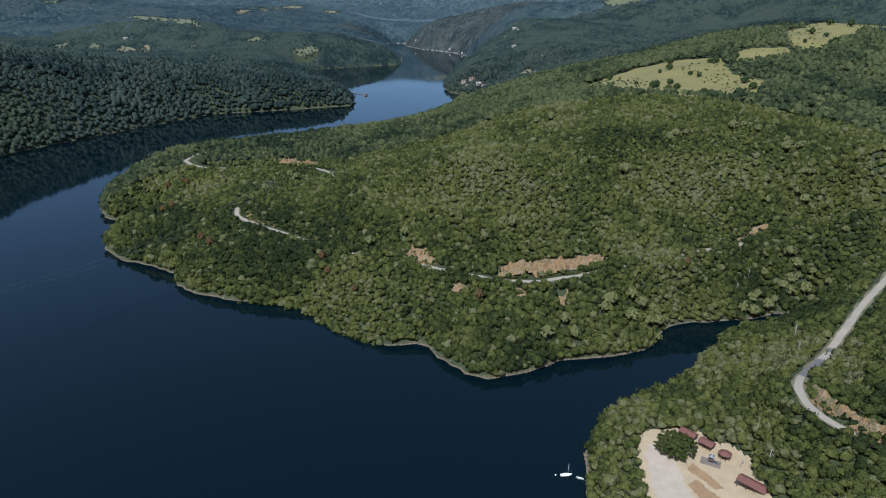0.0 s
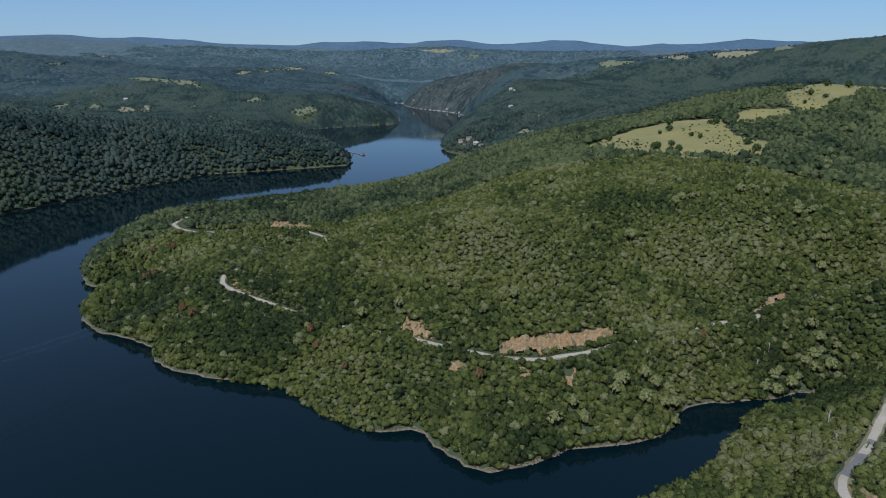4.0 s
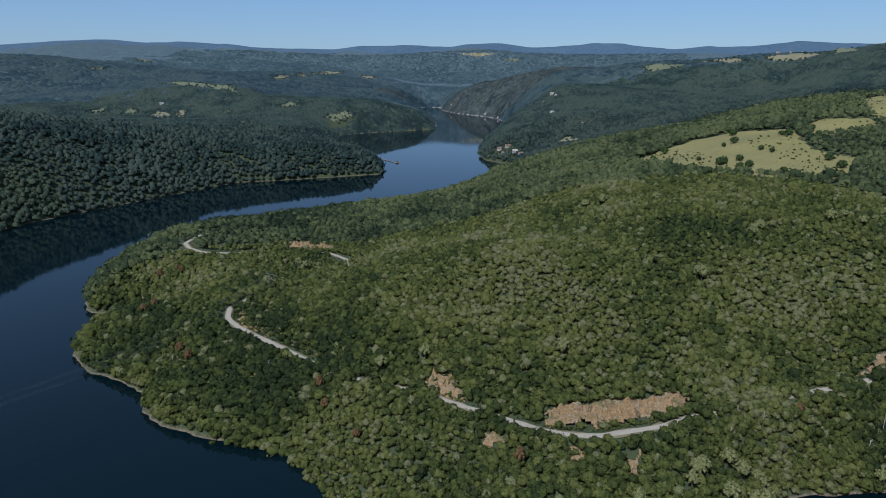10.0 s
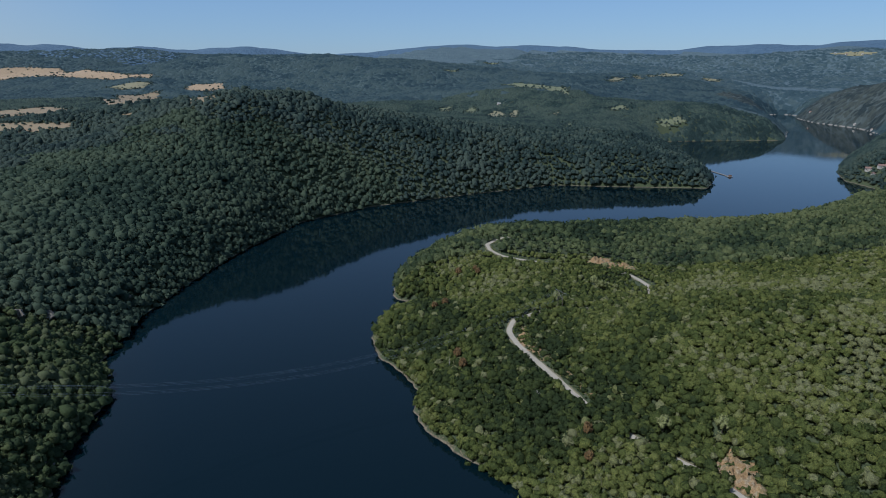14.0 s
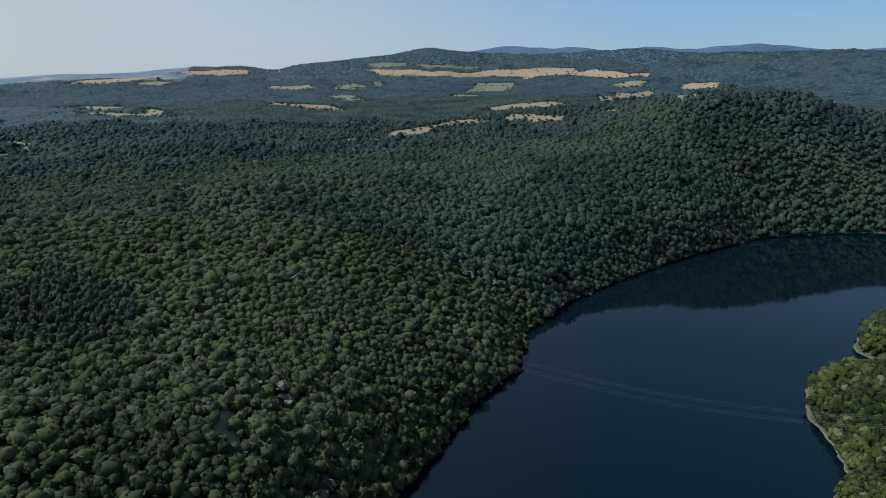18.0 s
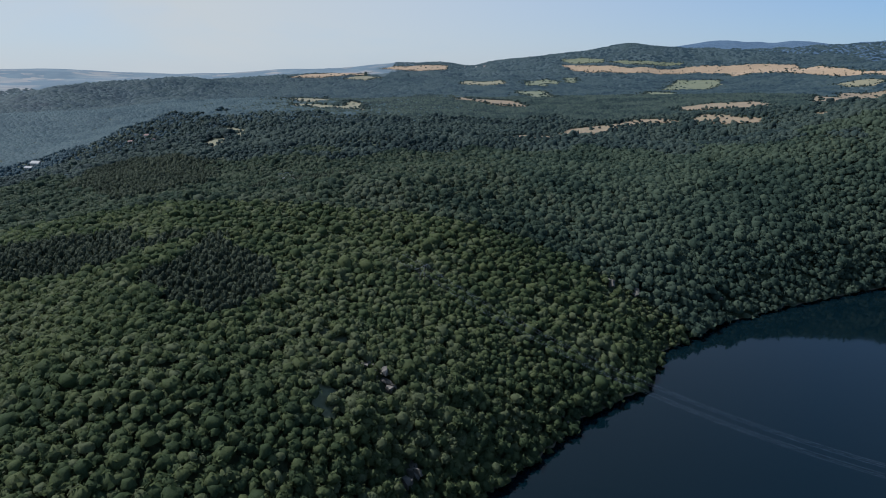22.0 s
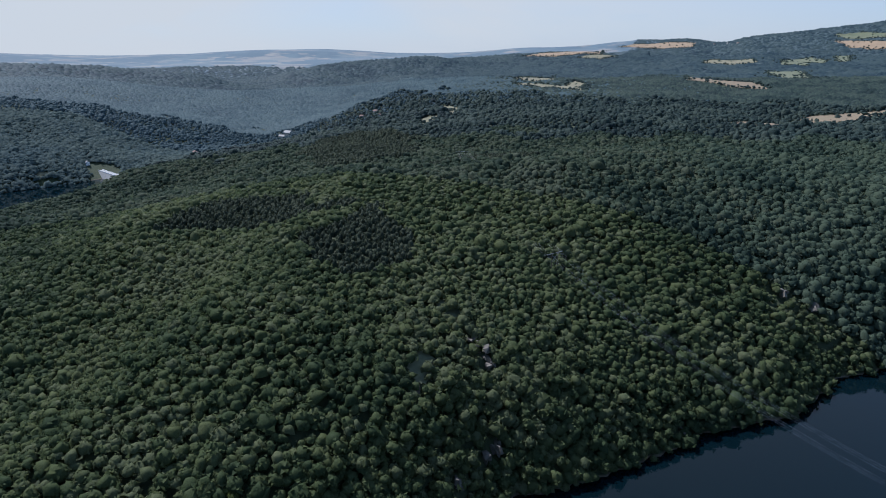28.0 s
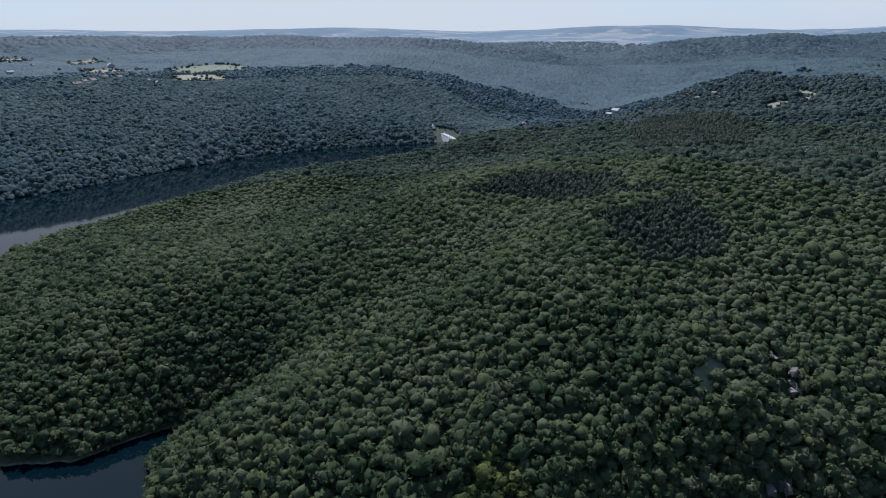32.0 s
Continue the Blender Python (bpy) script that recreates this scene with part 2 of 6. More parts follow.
SPOTS_SOUTH = [(-923, -137, 60), (-330, -1100, 84), (-560, -1070, 84), (-1957, -1149, 25), (-2000, -1260, 22), (-2400, -1500, 35), (-1260, -746, 26), (-985, -520, 18), (-2900, -2000, 96), (-1700, -3100, 100), (0, -3100, 110),
               (-3700, -1300, 108), (-4650, -600, 166), (-4000, -2400, 163), (-2400, -4000, 163), (-600, -4600, 164), (1500, -4400, 160), (2600, -2600, 150), (300, -1400, 100), (-1100, -1400, 95)]
FAR_FROM = 1850


def lattice(x, y, seed):
    """A random value from -1 to 1 for each whole-numbered place."""
    n = (x * 374761393 + y * 668265263 + seed * 974634777).astype(np.int64) & 0x7fffffff
    n = ((n ^ (n >> 13)) * 1274126177) & 0x7fffffff
    n = n ^ (n >> 16)
    return (n & 0xffff) / 32767.5 - 1


def swell(x, y, size, seed):
    """Smooth noise from -1 to 1 with bumps of that size in metres."""
    x, y = np.asarray(x, float) / size, np.asarray(y, float) / size
    i, j = np.floor(x).astype(np.int64), np.floor(y).astype(np.int64)
    u, v = x - i, y - j
    u, v = u * u * (3 - 2 * u), v * v * (3 - 2 * v)
    low = lattice(i, j, seed) * (1 - u) + lattice(i + 1, j, seed) * u
    high = lattice(i, j + 1, seed) * (1 - u) + lattice(i + 1, j + 1, seed) * u
    return low * (1 - v) + high * v


def line_distance(x, y, line, closed=False):
    """Distance of each place to a line, and how far along the line, in points, the nearest part is."""
    line = np.asarray(line, float)
    best, along = np.full(np.shape(x), 1e9), np.zeros(np.shape(x))
    for k in range(len(line) if closed else len(line) - 1):
        a, b = line[k], line[(k + 1) % len(line)]
        d = b - a
        s = np.clip(((x - a[0]) * d[0] + (y - a[1]) * d[1]) / (d @ d), 0, 1)
        r = np.hypot(x - a[0] - s * d[0], y - a[1] - s * d[1])
        along = np.where(r < best, k + s, along)
        best = np.minimum(best, r)
    return best, along


def inside(x, y, ring):
    ring = np.asarray(ring, float)
    odd = np.zeros(np.shape(x), bool)
    for a, b in zip(ring, np.roll(ring, -1, 0)):
        if a[1] != b[1]:
            odd ^= ((a[1] > y) != (b[1] > y)) & (x < (b[0] - a[0]) * (y - a[1]) / (b[1] - a[1]) + a[0])
    return odd


def rounded(line, step):
    """A line through the places, cut into steps and smoothed."""
    p = np.array(line, float)
    along = np.concatenate([[0], np.cumsum(np.hypot(*np.diff(p[:, :2], axis=0).T))])
    t = np.linspace(0, along[-1], max(len(p), int(along[-1] / step)))
    q = np.stack([np.interp(t, along, p[:, k]) for k in range(3)], 1)
    for _ in range(3):
        q[1:-1] = 0.25 * q[:-2] + 0.5 * q[1:-1] + 0.25 * q[2:]
    return q


def from_shore(x, y):
    """Metres inland; negative on the water."""
    near = np.hypot(x, y - 200) < 1300
    x, y = x + np.where(near, 1.5 * swell(x, y, 14, 3), 9 * swell(x, y, 150, 3)), y + np.where(near, 1.5 * swell(x, y, 14, 4), 9 * swell(x, y, 150, 4))
    d, _ = line_distance(x, y, SHORE, True)
    return np.where(inside(x, y, SHORE), -d, d)


def land_height(x, y, d=None):
    """Height of the ground over the water level."""
    x, y = np.asarray(x, float), np.asarray(y, float)
    d = from_shore(x, y) if d is None else d
    top = np.full(x.shape, 40.0)
    for hx, hy, size, high in HILLS_EAST + HILLS_WEST + HILLS_PLATEAU:
        top += high * np.exp(-((x - hx) ** 2 + (y - hy) ** 2) / (2 * size * size))
    r = np.hypot(x, y - 200)
    weight, total = np.zeros(x.shape), np.zeros(x.shape)
    for px, py, pz in SPOTS_NORTH + SPOTS_WEST + SPOTS_SOUTH:
        k = ((x - px) ** 2 + (y - py) ** 2 + 160 ** 2) ** -1.6
        weight, total = weight + k, total + k * pz
    w = np.clip((r - 950) / 600, 0, 1)
    w = w * w * (3 - 2 * w)
    far = total / weight
    az = np.degrees(np.arctan2(x, y - 200))
    plain = np.clip((r - 2500) / 500, 0, 1) * ((az < -93) | (az > 150))
    far += (1 - 0.7 * plain) * (13 * swell(x, y, 520, 11) + 11 * swell(x, y, 230, 12) + 14 * (0.3 - np.abs(swell(x, y, 360, 13)))) * (0.5 + 0.5 * np.clip((r - 1300) / 1500, 0, 1))
    top = top * (1 - w) + far * w
    top += (1 - 0.9 * w) * (3.5 * swell(x, y, 95, 7) + 2.5 * swell(x, y, 70, 5) + 1.2 * swell(x, y, 26, 6))
    size = np.maximum(np.abs(top), 12)
    inland = np.maximum(d, 0)
    steep = 1 + 0.6 * np.exp(-((x + 205) ** 2 + (y - 155) ** 2) / (2 * 45 ** 2)) + 0.7 * np.exp(-((x + 520) ** 2 + (y - 560) ** 2) / (2 * 130 ** 2))
    h = top * (1 - np.exp(-inland * steep / size))
    for half, crest in RANGES:
        c = rounded(crest, half * 0.1)
        apart = np.full(x.shape, 1e9)
        high = np.zeros(x.shape)
        reach = (x > c[:, 0].min() - 2.6 * half) & (x < c[:, 0].max() + 2.6 * half) & (y > c[:, 1].min() - 2.6 * half) & (y < c[:, 1].max() + 2.6 * half)
        if not reach.any():
            continue
        apart[reach], k = line_distance(x[reach], y[reach], c[:, :2])
        high[reach] = np.interp(k, np.arange(len(c)), c[:, 2])
        spur = 0.5 + 0.35 * swell(x, y, half * 0.8, 16) + 0.15 * swell(x, y, half * 0.3, 17)
        fall = np.exp(-(apart / half) ** 2 * (0.55 + 0.9 * spur))
        high = high + half * (0.018 * swell(x, y, half * 0.42, 18) + 0.012 * swell(x, y, half * 0.19, 19))
        h = h + np.maximum(high - h, 0) * fall * np.clip((d - 15) / 150, 0, 1)
    return np.where(d > 0, h + 0.35 * np.minimum(inland, 1.5), np.maximum(d * 0.5, -6))

# ---- roads: places and heights along them ----
ROAD_LAKE = [(300, 400, 36), (250, 384, 33), (212, 366, 31), (187, 349, 31), (164, 341, 31), (146, 336, 30), (119, 327, 28), (100, 322, 27), (88, 317, 26),
             (75, 313, 26), (62, 310.5, 25), (49, 311.5, 25), (40, 316, 24), (31, 323, 23), (16, 333, 22), (2, 343, 21), (-11, 352, 21), (-37, 360, 21),
             (-65, 375, 22), (-89, 394, 23), (-109, 410, 23), (-124, 423, 23), (-134, 435, 23), (-138, 450, 24), (-128, 475, 24), (-95, 500, 24)]
ROAD_POINT = [(-80, 540, 23), (-86, 562, 23), (-104, 577, 24), (-135, 574, 25), (-159, 565, 27), (-176, 558, 28), (-196, 556, 29), (-210, 561, 31), (-220, 575, 31), (-218, 595, 32), (-190, 640, 32)]
ROAD_HILL = [(300, 358, 31), (246, 304, 28), (217, 277, 27), (190, 250, 25), (175, 234, 25), (159, 219, 27), (148, 209, 28), (143, 201, 29), (141, 193, 29), (141, 185, 29), (144, 177, 29), (150, 168, 29), (162, 158, 30), (190, 140, 32)]
ROADS = [ROAD_LAKE, ROAD_POINT, ROAD_HILL]


def along_road(x, y, road):
    """Distance to a road and the road's height there."""
    r = np.array(road, float)
    d, k = line_distance(x, y, r[:, :2])
    return d, np.interp(k, np.arange(len(r)), r[:, 2])


def shaped_height(x, y, d=None):
    """The hills with the benches cut for the roads and the levelled picnic ground."""
    h = land_height(x, y, d)
    for road in ROADS:
        r, z = along_road(x, y, road)
        w = np.clip((r - 3.8) / np.where(z > h, 12, 24), 0, 1)
        w = w * w * (3 - 2 * w)
        h = np.where(h > -1, z * (1 - w) + h * w, h)
    r = np.hypot((x - 99) / 22, (y - 187) / 28)
    w = np.clip((r - 0.75) / 0.5, 0, 1)
    w = w * w * (3 - 2 * w)
    return np.where((r < 1.25) & (h > 0), 6.5 * (1 - w) + h * w, h)

# ---- where things stand ----
MEADOWS = [[(168, 714), (198, 731), (248, 767), (284, 767), (319, 723), (304, 640), (324, 607), (283, 552), (254, 550), (207, 574), (181, 608), (170, 677)],
           [(320, 699), (352, 735), (392, 718), (387, 694), (330, 674)],
           [(394, 712), (420, 700), (470, 735), (504, 770), (560, 800), (600, 860), (560, 900), (500, 850), (428, 799)]]
FIELDS_GRAIN = [
    ([(-3686, 859), (-3611, 985), (-3505, 1203), (-3481, 1466), (-3475, 1583), (-3398, 1815), (-3315, 1977), (-2674, 1770), (-2373, 1816), (-2320, 1766), (-2478, 1744), (-2670, 1631), (-2888, 1574), (-2893, 1478), (-3383, 1520), (-3430, 1361), (-3420, 1151), (-3553, 912)], "grain"),
    ([(-3804, 880), (-3782, 988), (-3684, 1094), (-3626, 1080), (-3701, 909)], "green"),
    ([(-3633, 1098), (-3592, 1288), (-3538, 1485), (-3515, 1477), (-3560, 1187)], "green"),
    ([(-3228, 610), (-3344, 726), (-3154, 764), (-2515, 591), (-2586, 517)], "green"),
    ([(-2359, 453), (-2367, 567), (-1857, 521), (-1863, 484), (-2029, 432)], "green"),
    ([(-2558, 1054), (-2902, 1232), (-2828, 1389), (-2657, 1329), (-2503, 1199)], "green"),
    ([(-1813, 705), (-2249, 900), (-1996, 915), (-1778, 812), (-1802, 742)], "green"),
    ([(-1312, 647), (-1358, 746), (-1338, 832), (-1227, 827), (-1137, 765), (-1229, 726), (-1260, 651)], "plough"),
    ([(-1971, 211), (-1839, 320), (-1545, 371), (-1471, 381), (-1490, 318), (-1605, 218)], "plough"),
    ([(-1405, 975), (-2136, 1500), (-2121, 1653), (-2034, 1597), (-1145, 941), (-1055, 826), (-1145, 850)], "plough"),
    ([(-2345, 1594), (-2306, 1658), (-2250, 1721), (-2197, 1649), (-2251, 1588)], "dry"),
    ([(-930, 718), (-932, 739), (-908, 733)], "plough")]
FIELDS_PLATEAU = [
    ([(-847, 257), (-928, 331), (-1040, 386), (-1086, 453), (-1163, 534), (-1125, 572), (-1069, 586), (-1088, 530), (-1038, 469), (-973, 408), (-851, 318)], "plough"),
    ([(-1067, 595), (-1121, 639), (-1073, 658), (-1028, 656), (-973, 674), (-954, 657), (-987, 630)], "plough"),
    ([(-713, 673), (-698, 692), (-688, 706), (-685, 709), (-698, 692)], "green"),
    ([(-2102, 1748), (-2146, 1828), (-2096, 1927), (-2007, 1865), (-2010, 1767)], "grain"),
    ([(-728, 691), (-2036, 1800), (-697, 719), (-675, 698), (-685, 677), (-700, 668)], "plough"),
    ([(-3926, -170), (-4007, -57), (-4072, 77), (-4061, 230), (-3929, 228), (-3878, 15)], "grain"),
    ([(-3058, -527), (-3184, -391), (-3763, -237), (-3202, -176), (-3065, -371)], "grain"),
    ([(-3058, -266), (-3202, -176), (-3246, -98), (-3023, -157)], "dry"),
    ([(-1643, -201), (-1629, -120), (-1585, -58), (-1766, -60), (-1627, -7), (-1311, 30), (-1383, -29), (-1541, -132)], "dry")]
FIELDS_CLEARINGS = [
    ([(-894, -154), (-927, -149), (-933, -132), (-887, -120), (-858, -130)], "dry"),
    ([(-1050, -180), (-1051, -157), (-1011, -123), (-947, -107), (-942, -123), (-990, -130)], "dry"),
    ([(-2848, 264), (-3189, 399), (-2654, 453), (-2627, 359)], "dry"),
    ([(-3376, 819), (-3432, 904), (-3011, 808), (-3067, 774)], "green"),
    ([(-2154, -359), (-1842, -198), (-2174, -196), (-1756, -112), (-1693, -151), (-1738, -220)], "dry"),
    ([(-569, -561), (-586, -555), (-600, -545), (-575, -548)], "dry")]
FIELDS_NORTH = [
    ([(-808, 1724), (-804, 1767), (-767, 1764), (-733, 1687), (-723, 1593), (-759, 1635)], "dry"),
    ([(-756, 1749), (-760, 1800), (-743, 1794), (-714, 1716), (-724, 1698)], "dry"),
    ([(-772, 2673), (-781, 2820), (-744, 2856), (-732, 2709)], "dry"),
    ([(-741, 2956), (-704, 2940), (-679, 2885), (-710, 2889)], "dry"),
    ([(-694, 2992), (-686, 3240), (-596, 3259), (-624, 3069), (-672, 2948)], "dry"),
    ([(-509, 3298), (-442, 3345), (-449, 3295), (-493, 3228)], "dry"),
    ([(-955, 1707), (-945, 1753), (-909, 1719), (-905, 1666), (-923, 1663)], "green"),
    ([(-880, 1721), (-887, 1792), (-852, 1756), (-845, 1692)], "green"),
    ([(-1079, 2349), (-1031, 2437), (-896, 2393), (-705, 2074), (-645, 1936), (-671, 1965), (-783, 2058), (-874, 2038)], "green"),
    ([(-1421, 2507), (-1379, 2572), (-1372, 2535)], "green")]
FIELDS_NORTH_EAST = [
    ([(-1553, 3132), (-1470, 3159), (-1494, 3121)], "green"),
    ([(-628, 1751), (-621, 1785), (-597, 1718)], "dry"),
    ([(-474, 1424), (-495, 1544), (-446, 1396)], "green"),
    ([(-517, 1852), (-486, 1910), (-464, 1885), (-491, 1840)], "green"),
    ([(542, 2142), (599, 2158), (672, 2104), (646, 2075), (600, 2095), (564, 2087)], "green"),
    ([(689, 2130), (770, 2089), (805, 2004), (758, 2010)], "dry"),
    ([(847, 2006), (900, 1996), (961, 2020), (963, 1925), (933, 1926), (879, 1946), (854, 1963)], "dry"),
    ([(2024, 3925), (2162, 4000), (1002, 1826), (962, 1848)], "green"),
    ([(164, 1233), (182, 1261), (198, 1234), (197, 1131), (176, 1123)], "dry"),
    ([(-56, 4239), (49, 4264), (172, 4237), (83, 4215)], "dry"),
    ([(-388, 1848), (-339, 1913), (-307, 1907), (-360, 1854)], "green"),
    ([(222, 4174), (328, 4191), (307, 4145)], "green")]
FIELDS_SOUTH = [
    ([(-450, -1167), (-499, -1213), (-563, -1196), (-587, -1101), (-562, -1033), (-519, -1026), (-457, -1056)], "green"),
    ([(-405, -1080), (-465, -996), (-470, -910), (-453, -871), (-362, -867)], "dry"),
    ([(-389, -1721), (-456, -1762), (-461, -1736), (-373, -1645)], "dry"),
    ([(-315, -1277), (-380, -1262), (-370, -1172), (-309, -1174)], "plough"),
    ([(-243, -1794), (-299, -1835), (-295, -1775), (-229, -1693)], "dry")]
FIELDS = FIELDS_GRAIN + FIELDS_PLATEAU + FIELDS_CLEARINGS + FIELDS_NORTH + FIELDS_NORTH_EAST + FIELDS_SOUTH
MEADOW_TREES = [(276, 746), (244, 683), (257, 692), (265, 654), (269, 642), (205, 634), (217, 611), (232, 617), (221, 588), (231, 595), (208, 592), (246, 569), (273, 555), (211, 568),
                (215, 566), (182, 687), (173, 650), (200, 713), (294, 580), (298, 606), (299, 692), (304, 689), (315, 693), (317, 684), (322, 672), (311, 639), (331, 701), (213, 608),
                (418, 731), (453, 752), (417, 699), (424, 699), (440, 720), (448, 723), (458, 730), (512, 805), (540, 850), (445, 768), (493, 817)]
CREAM_TREES = [(223, 392), (246, 400), (251, 398), (266, 404), (218, 347), (198, 337), (219, 340), (218, 335), (208, 331), (191, 326), (211, 328), (219, 327), (201, 325), (179, 316), (185, 315), (195, 320),
               (187, 323), (113, 308), (118, 306), (127, 306), (109, 293), (126, 300), (123, 290), (96, 547), (108, 548), (142, 531), (317, 514), (299, 508), (98, 300), (95, 296)]
CREAM_TREES += [(73, 287), (-111, 536), (-127, 492), (-33, 371), (53, 355), (-11, 372), (135, 414), (226, 420), (178, 457), (100, 301), (63, 278), (77, 280), (120, 297), (125, 308),
                (213, 334), (226, 335), (230, 325), (257, 410), (252, 353), (-104, 545), (-118, 541)]
CREAM_TREES += [(407, 627), (397, 620), (324, 522), (319, 519), (304, 517), (315, 500), (292, 504), (304, 463), (259, 447), (258, 441), (263, 436), (252, 435), (241, 477), (183, 460), (179, 455), (193, 465), (258, 473), (265, 478), (247, 467), (230, 471)]
BROWN_TREES = [(-189, 443), (-149, 402), (-216, 521), (-200, 522), (-61, 358), (-38, 325), (-56, 346), (-139, 390), (-205, 527), (-185, 449), (150, 330), (30, 300)]
DEAD_TREES = [(132, 323), (116, 316), (178, 325), (188, 333), (163, 236), (172, 255), (-150, 395), (123, 178), (-90, 372)]
CUTS = [([(40, 320), (42, 331), (59, 330), (80, 333), (103, 341), (110, 334), (92, 325), (78, 319), (63, 316), (50, 317)], 3.2),
        ([(-14, 358), (-8, 365), (2, 362), (9, 350), (8, 344), (-2, 350)], 2.6), ([(188, 356), (207, 375), (221, 381), (220, 374), (205, 366), (192, 355)], 2.6)]
CUTS += [([(-128, 447), (-116, 426), (-88, 404), (-66, 386), (-63, 381), (-86, 399), (-118, 421), (-131, 440)], 1.6), ([(-141, 584), (-128, 596), (-104, 598), (-98, 590), (-104, 583), (-130, 581)], 2.6),
        ([(15, 320), (22, 319), (26, 311), (17, 311)], 0.8), ([(48, 303), (56, 303), (57, 298), (48, 298)], 0.6), ([(69, 304), (78, 304), (77, 298), (70, 299)], 0.6),
        ([(147, 203), (150, 205), (152, 198), (152, 188), (155, 178), (163, 168), (160, 163), (151, 172), (146, 182), (145, 194)], 3.2)]
PINE_WOODS = [[(-244, 62), (-275, 50), (-315, 60), (-330, 78), (-297, 95), (-262, 104), (-250, 92)], [(-262, -45), (-311, -48), (-330, 20), (-301, 44), (-268, 14)],
              [(-762, -250), (-800, -200), (-760, -110), (-680, -60), (-600, -33), (-516, -42), (-480, -75), (-560, -140), (-650, -200)], [(-470, 20), (-540, 40), (-560, 110), (-480, 105)]]
ROCKS = [(-231, 155, 6, 3.5, 4.2, 50), (-227, 160, 6, 3, 4.6, 40), (-234, 150, 4, 2.5, 3, 60), (-204, 171, 6, 3.5, 6, 40), (-197, 169, 5, 3, 5, 30), (-178, 163, 4, 2.6, 4, 10), (-375, 289, 5, 3.5, 6, 45),
         (-374, 306, 4, 3, 5, 70), (-262, 241, 4, 2.4, 2.2, 35), (-236, 221, 3, 2, 2, 15), (-404, 372, 5, 2.6, 2.6, 60), (-195, 140, 3, 2, 2.2, 20)]
PICNIC = [(84, 201), (81, 186), (79, 170), (80, 150), (92, 140), (110, 146), (118, 160), (119, 174), (120, 186), (118, 196), (113, 199), (110, 205), (103, 208), (97, 207), (92, 208)]
OPEN_ROAD = [(-114, 417, 38), (-84, 392, 20), (55, 312, 33), (6, 342, 12), (163, 341, 5), (187, 350, 5), (-207, 562, 24), (-178, 559, 22), (-88, 566, 12), (165, 225, 55), (230, 290, 50)]
CLEARINGS = [(-247, 132, 3.4), (-242, 139, 3.6), (-241, 147, 3.6), (-210, 137, 3.4), (-204, 138, 3.2), (-197, 139, 2.6), (-228, 157, 4), (-201, 170, 4), (96.5, 193, 10)]
# tree-free spots on the camera's side, placed so rocks and dam show
CLEARINGS += [(px + 3.2, py + 1.2, 3.2) for px, py, *_ in ROCKS[:8]]
CLEARINGS += [(-620, -478, 24), (-606, -460, 20), (-592, -443, 14), (-640, -500, 30), (-655, -528, 22)]
HOUSES_SOUTH = [(-386, -1322, 80, 22, 14, 5, 1), (-233, -828, 45, 12, 7, 4, 0), (-220, -819, 46, 10, 6, 4, 0), (-255, -854, 12, 12, 7, 4, 0), (-277, -855, 42, 10, 6, 4, 0),
          (-380, -1181, 4, 12, 7, 4, 0), (-309, -827, 60, 11, 7, 4, 0), (-321, -817, 80, 10, 6, 4, 1), (-222, -880, 10, 11, 7, 4, 0), (-418, -1233, 8, 10, 6, 4, 0), (-337, -1217, 76, 10, 6, 4, 0),
          (-207, -803, 15, 12, 7, 4, 0), (-278, -1565, 60, 12, 7, 4, 0), (-191, -1263, 20, 12, 7, 4, 1)]
HOUSES_VALLEY = [(-1036, -479, 79, 16, 10, 5, 1), (-1046, -297, 64, 9, 6, 4, 0), (-792, -489, 46, 12, 7, 4, 0), (197, 1550, 42, 10, 6, 4, 1),
          (198, 1743, 80, 10, 6, 4, 1), (229, 1818, 5, 9, 6, 4, 1), (234, 1781, 84, 9, 6, 4, 0), (70, 1326, 5, 9, 6, 4, 0), (86, 1319, 20, 10, 6, 4, 0), (97, 1283, 14, 9, 6, 4, 1),
          (76, 1302, 84, 9, 6, 4, 0)]
HOUSES_NORTH = [(106, 1264, 24, 8, 6, 4, 0), (231, 1338, 60, 9, 6, 4, 1), (1817, 4052, 30, 22, 14, 5, 0), (1873, 4013, 34, 18, 11, 5, 0), (1912, 3967, 70, 20, 13, 5, 0),
          (-21, 4240, 30, 12, 7, 4, 1), (31, 4228, 45, 12, 7, 4, 0), (101, 4227, 65, 12, 7, 4, 1), (75, 2557, 70, 10, 6, 4, 1), (116, 2411, 74, 9, 6, 4, 0), (-61, 2883, 10, 9, 6, 4, 0),
          (-1014, -478, 85, 12, 7, 4, 1), (-1038, -321, 66, 8, 6, 4, 0), (-1003, -269, 16, 8, 6, 4, 0), (-3962, 334, 5, 14, 9, 5, 0), (-3899, 398, 25, 12, 7, 4, 1), (-3848, 444, 40, 12, 7, 4, 0),
          (-829, 1841, 25, 10, 6, 4, 1)]
HOUSES = HOUSES_SOUTH + HOUSES_VALLEY + HOUSES_NORTH


# ---- materials ----
def material(name):
    m = bpy.data.materials.new(name)
    m.use_nodes = True
    return m, m.node_tree.nodes, m.node_tree.links, m.node_tree.nodes["Principled BSDF"]


def noise_node(nodes, links, scale, detail=4, coords="Object", rough=0.6):
    n = nodes.new("ShaderNodeTexNoise")
    n.inputs["Scale"].default_value, n.inputs["Detail"].default_value, n.inputs["Roughness"].default_value = scale, detail, rough
    links.new(nodes.new("ShaderNodeTexCoord").outputs[coords], n.inputs["Vector"])
    return n


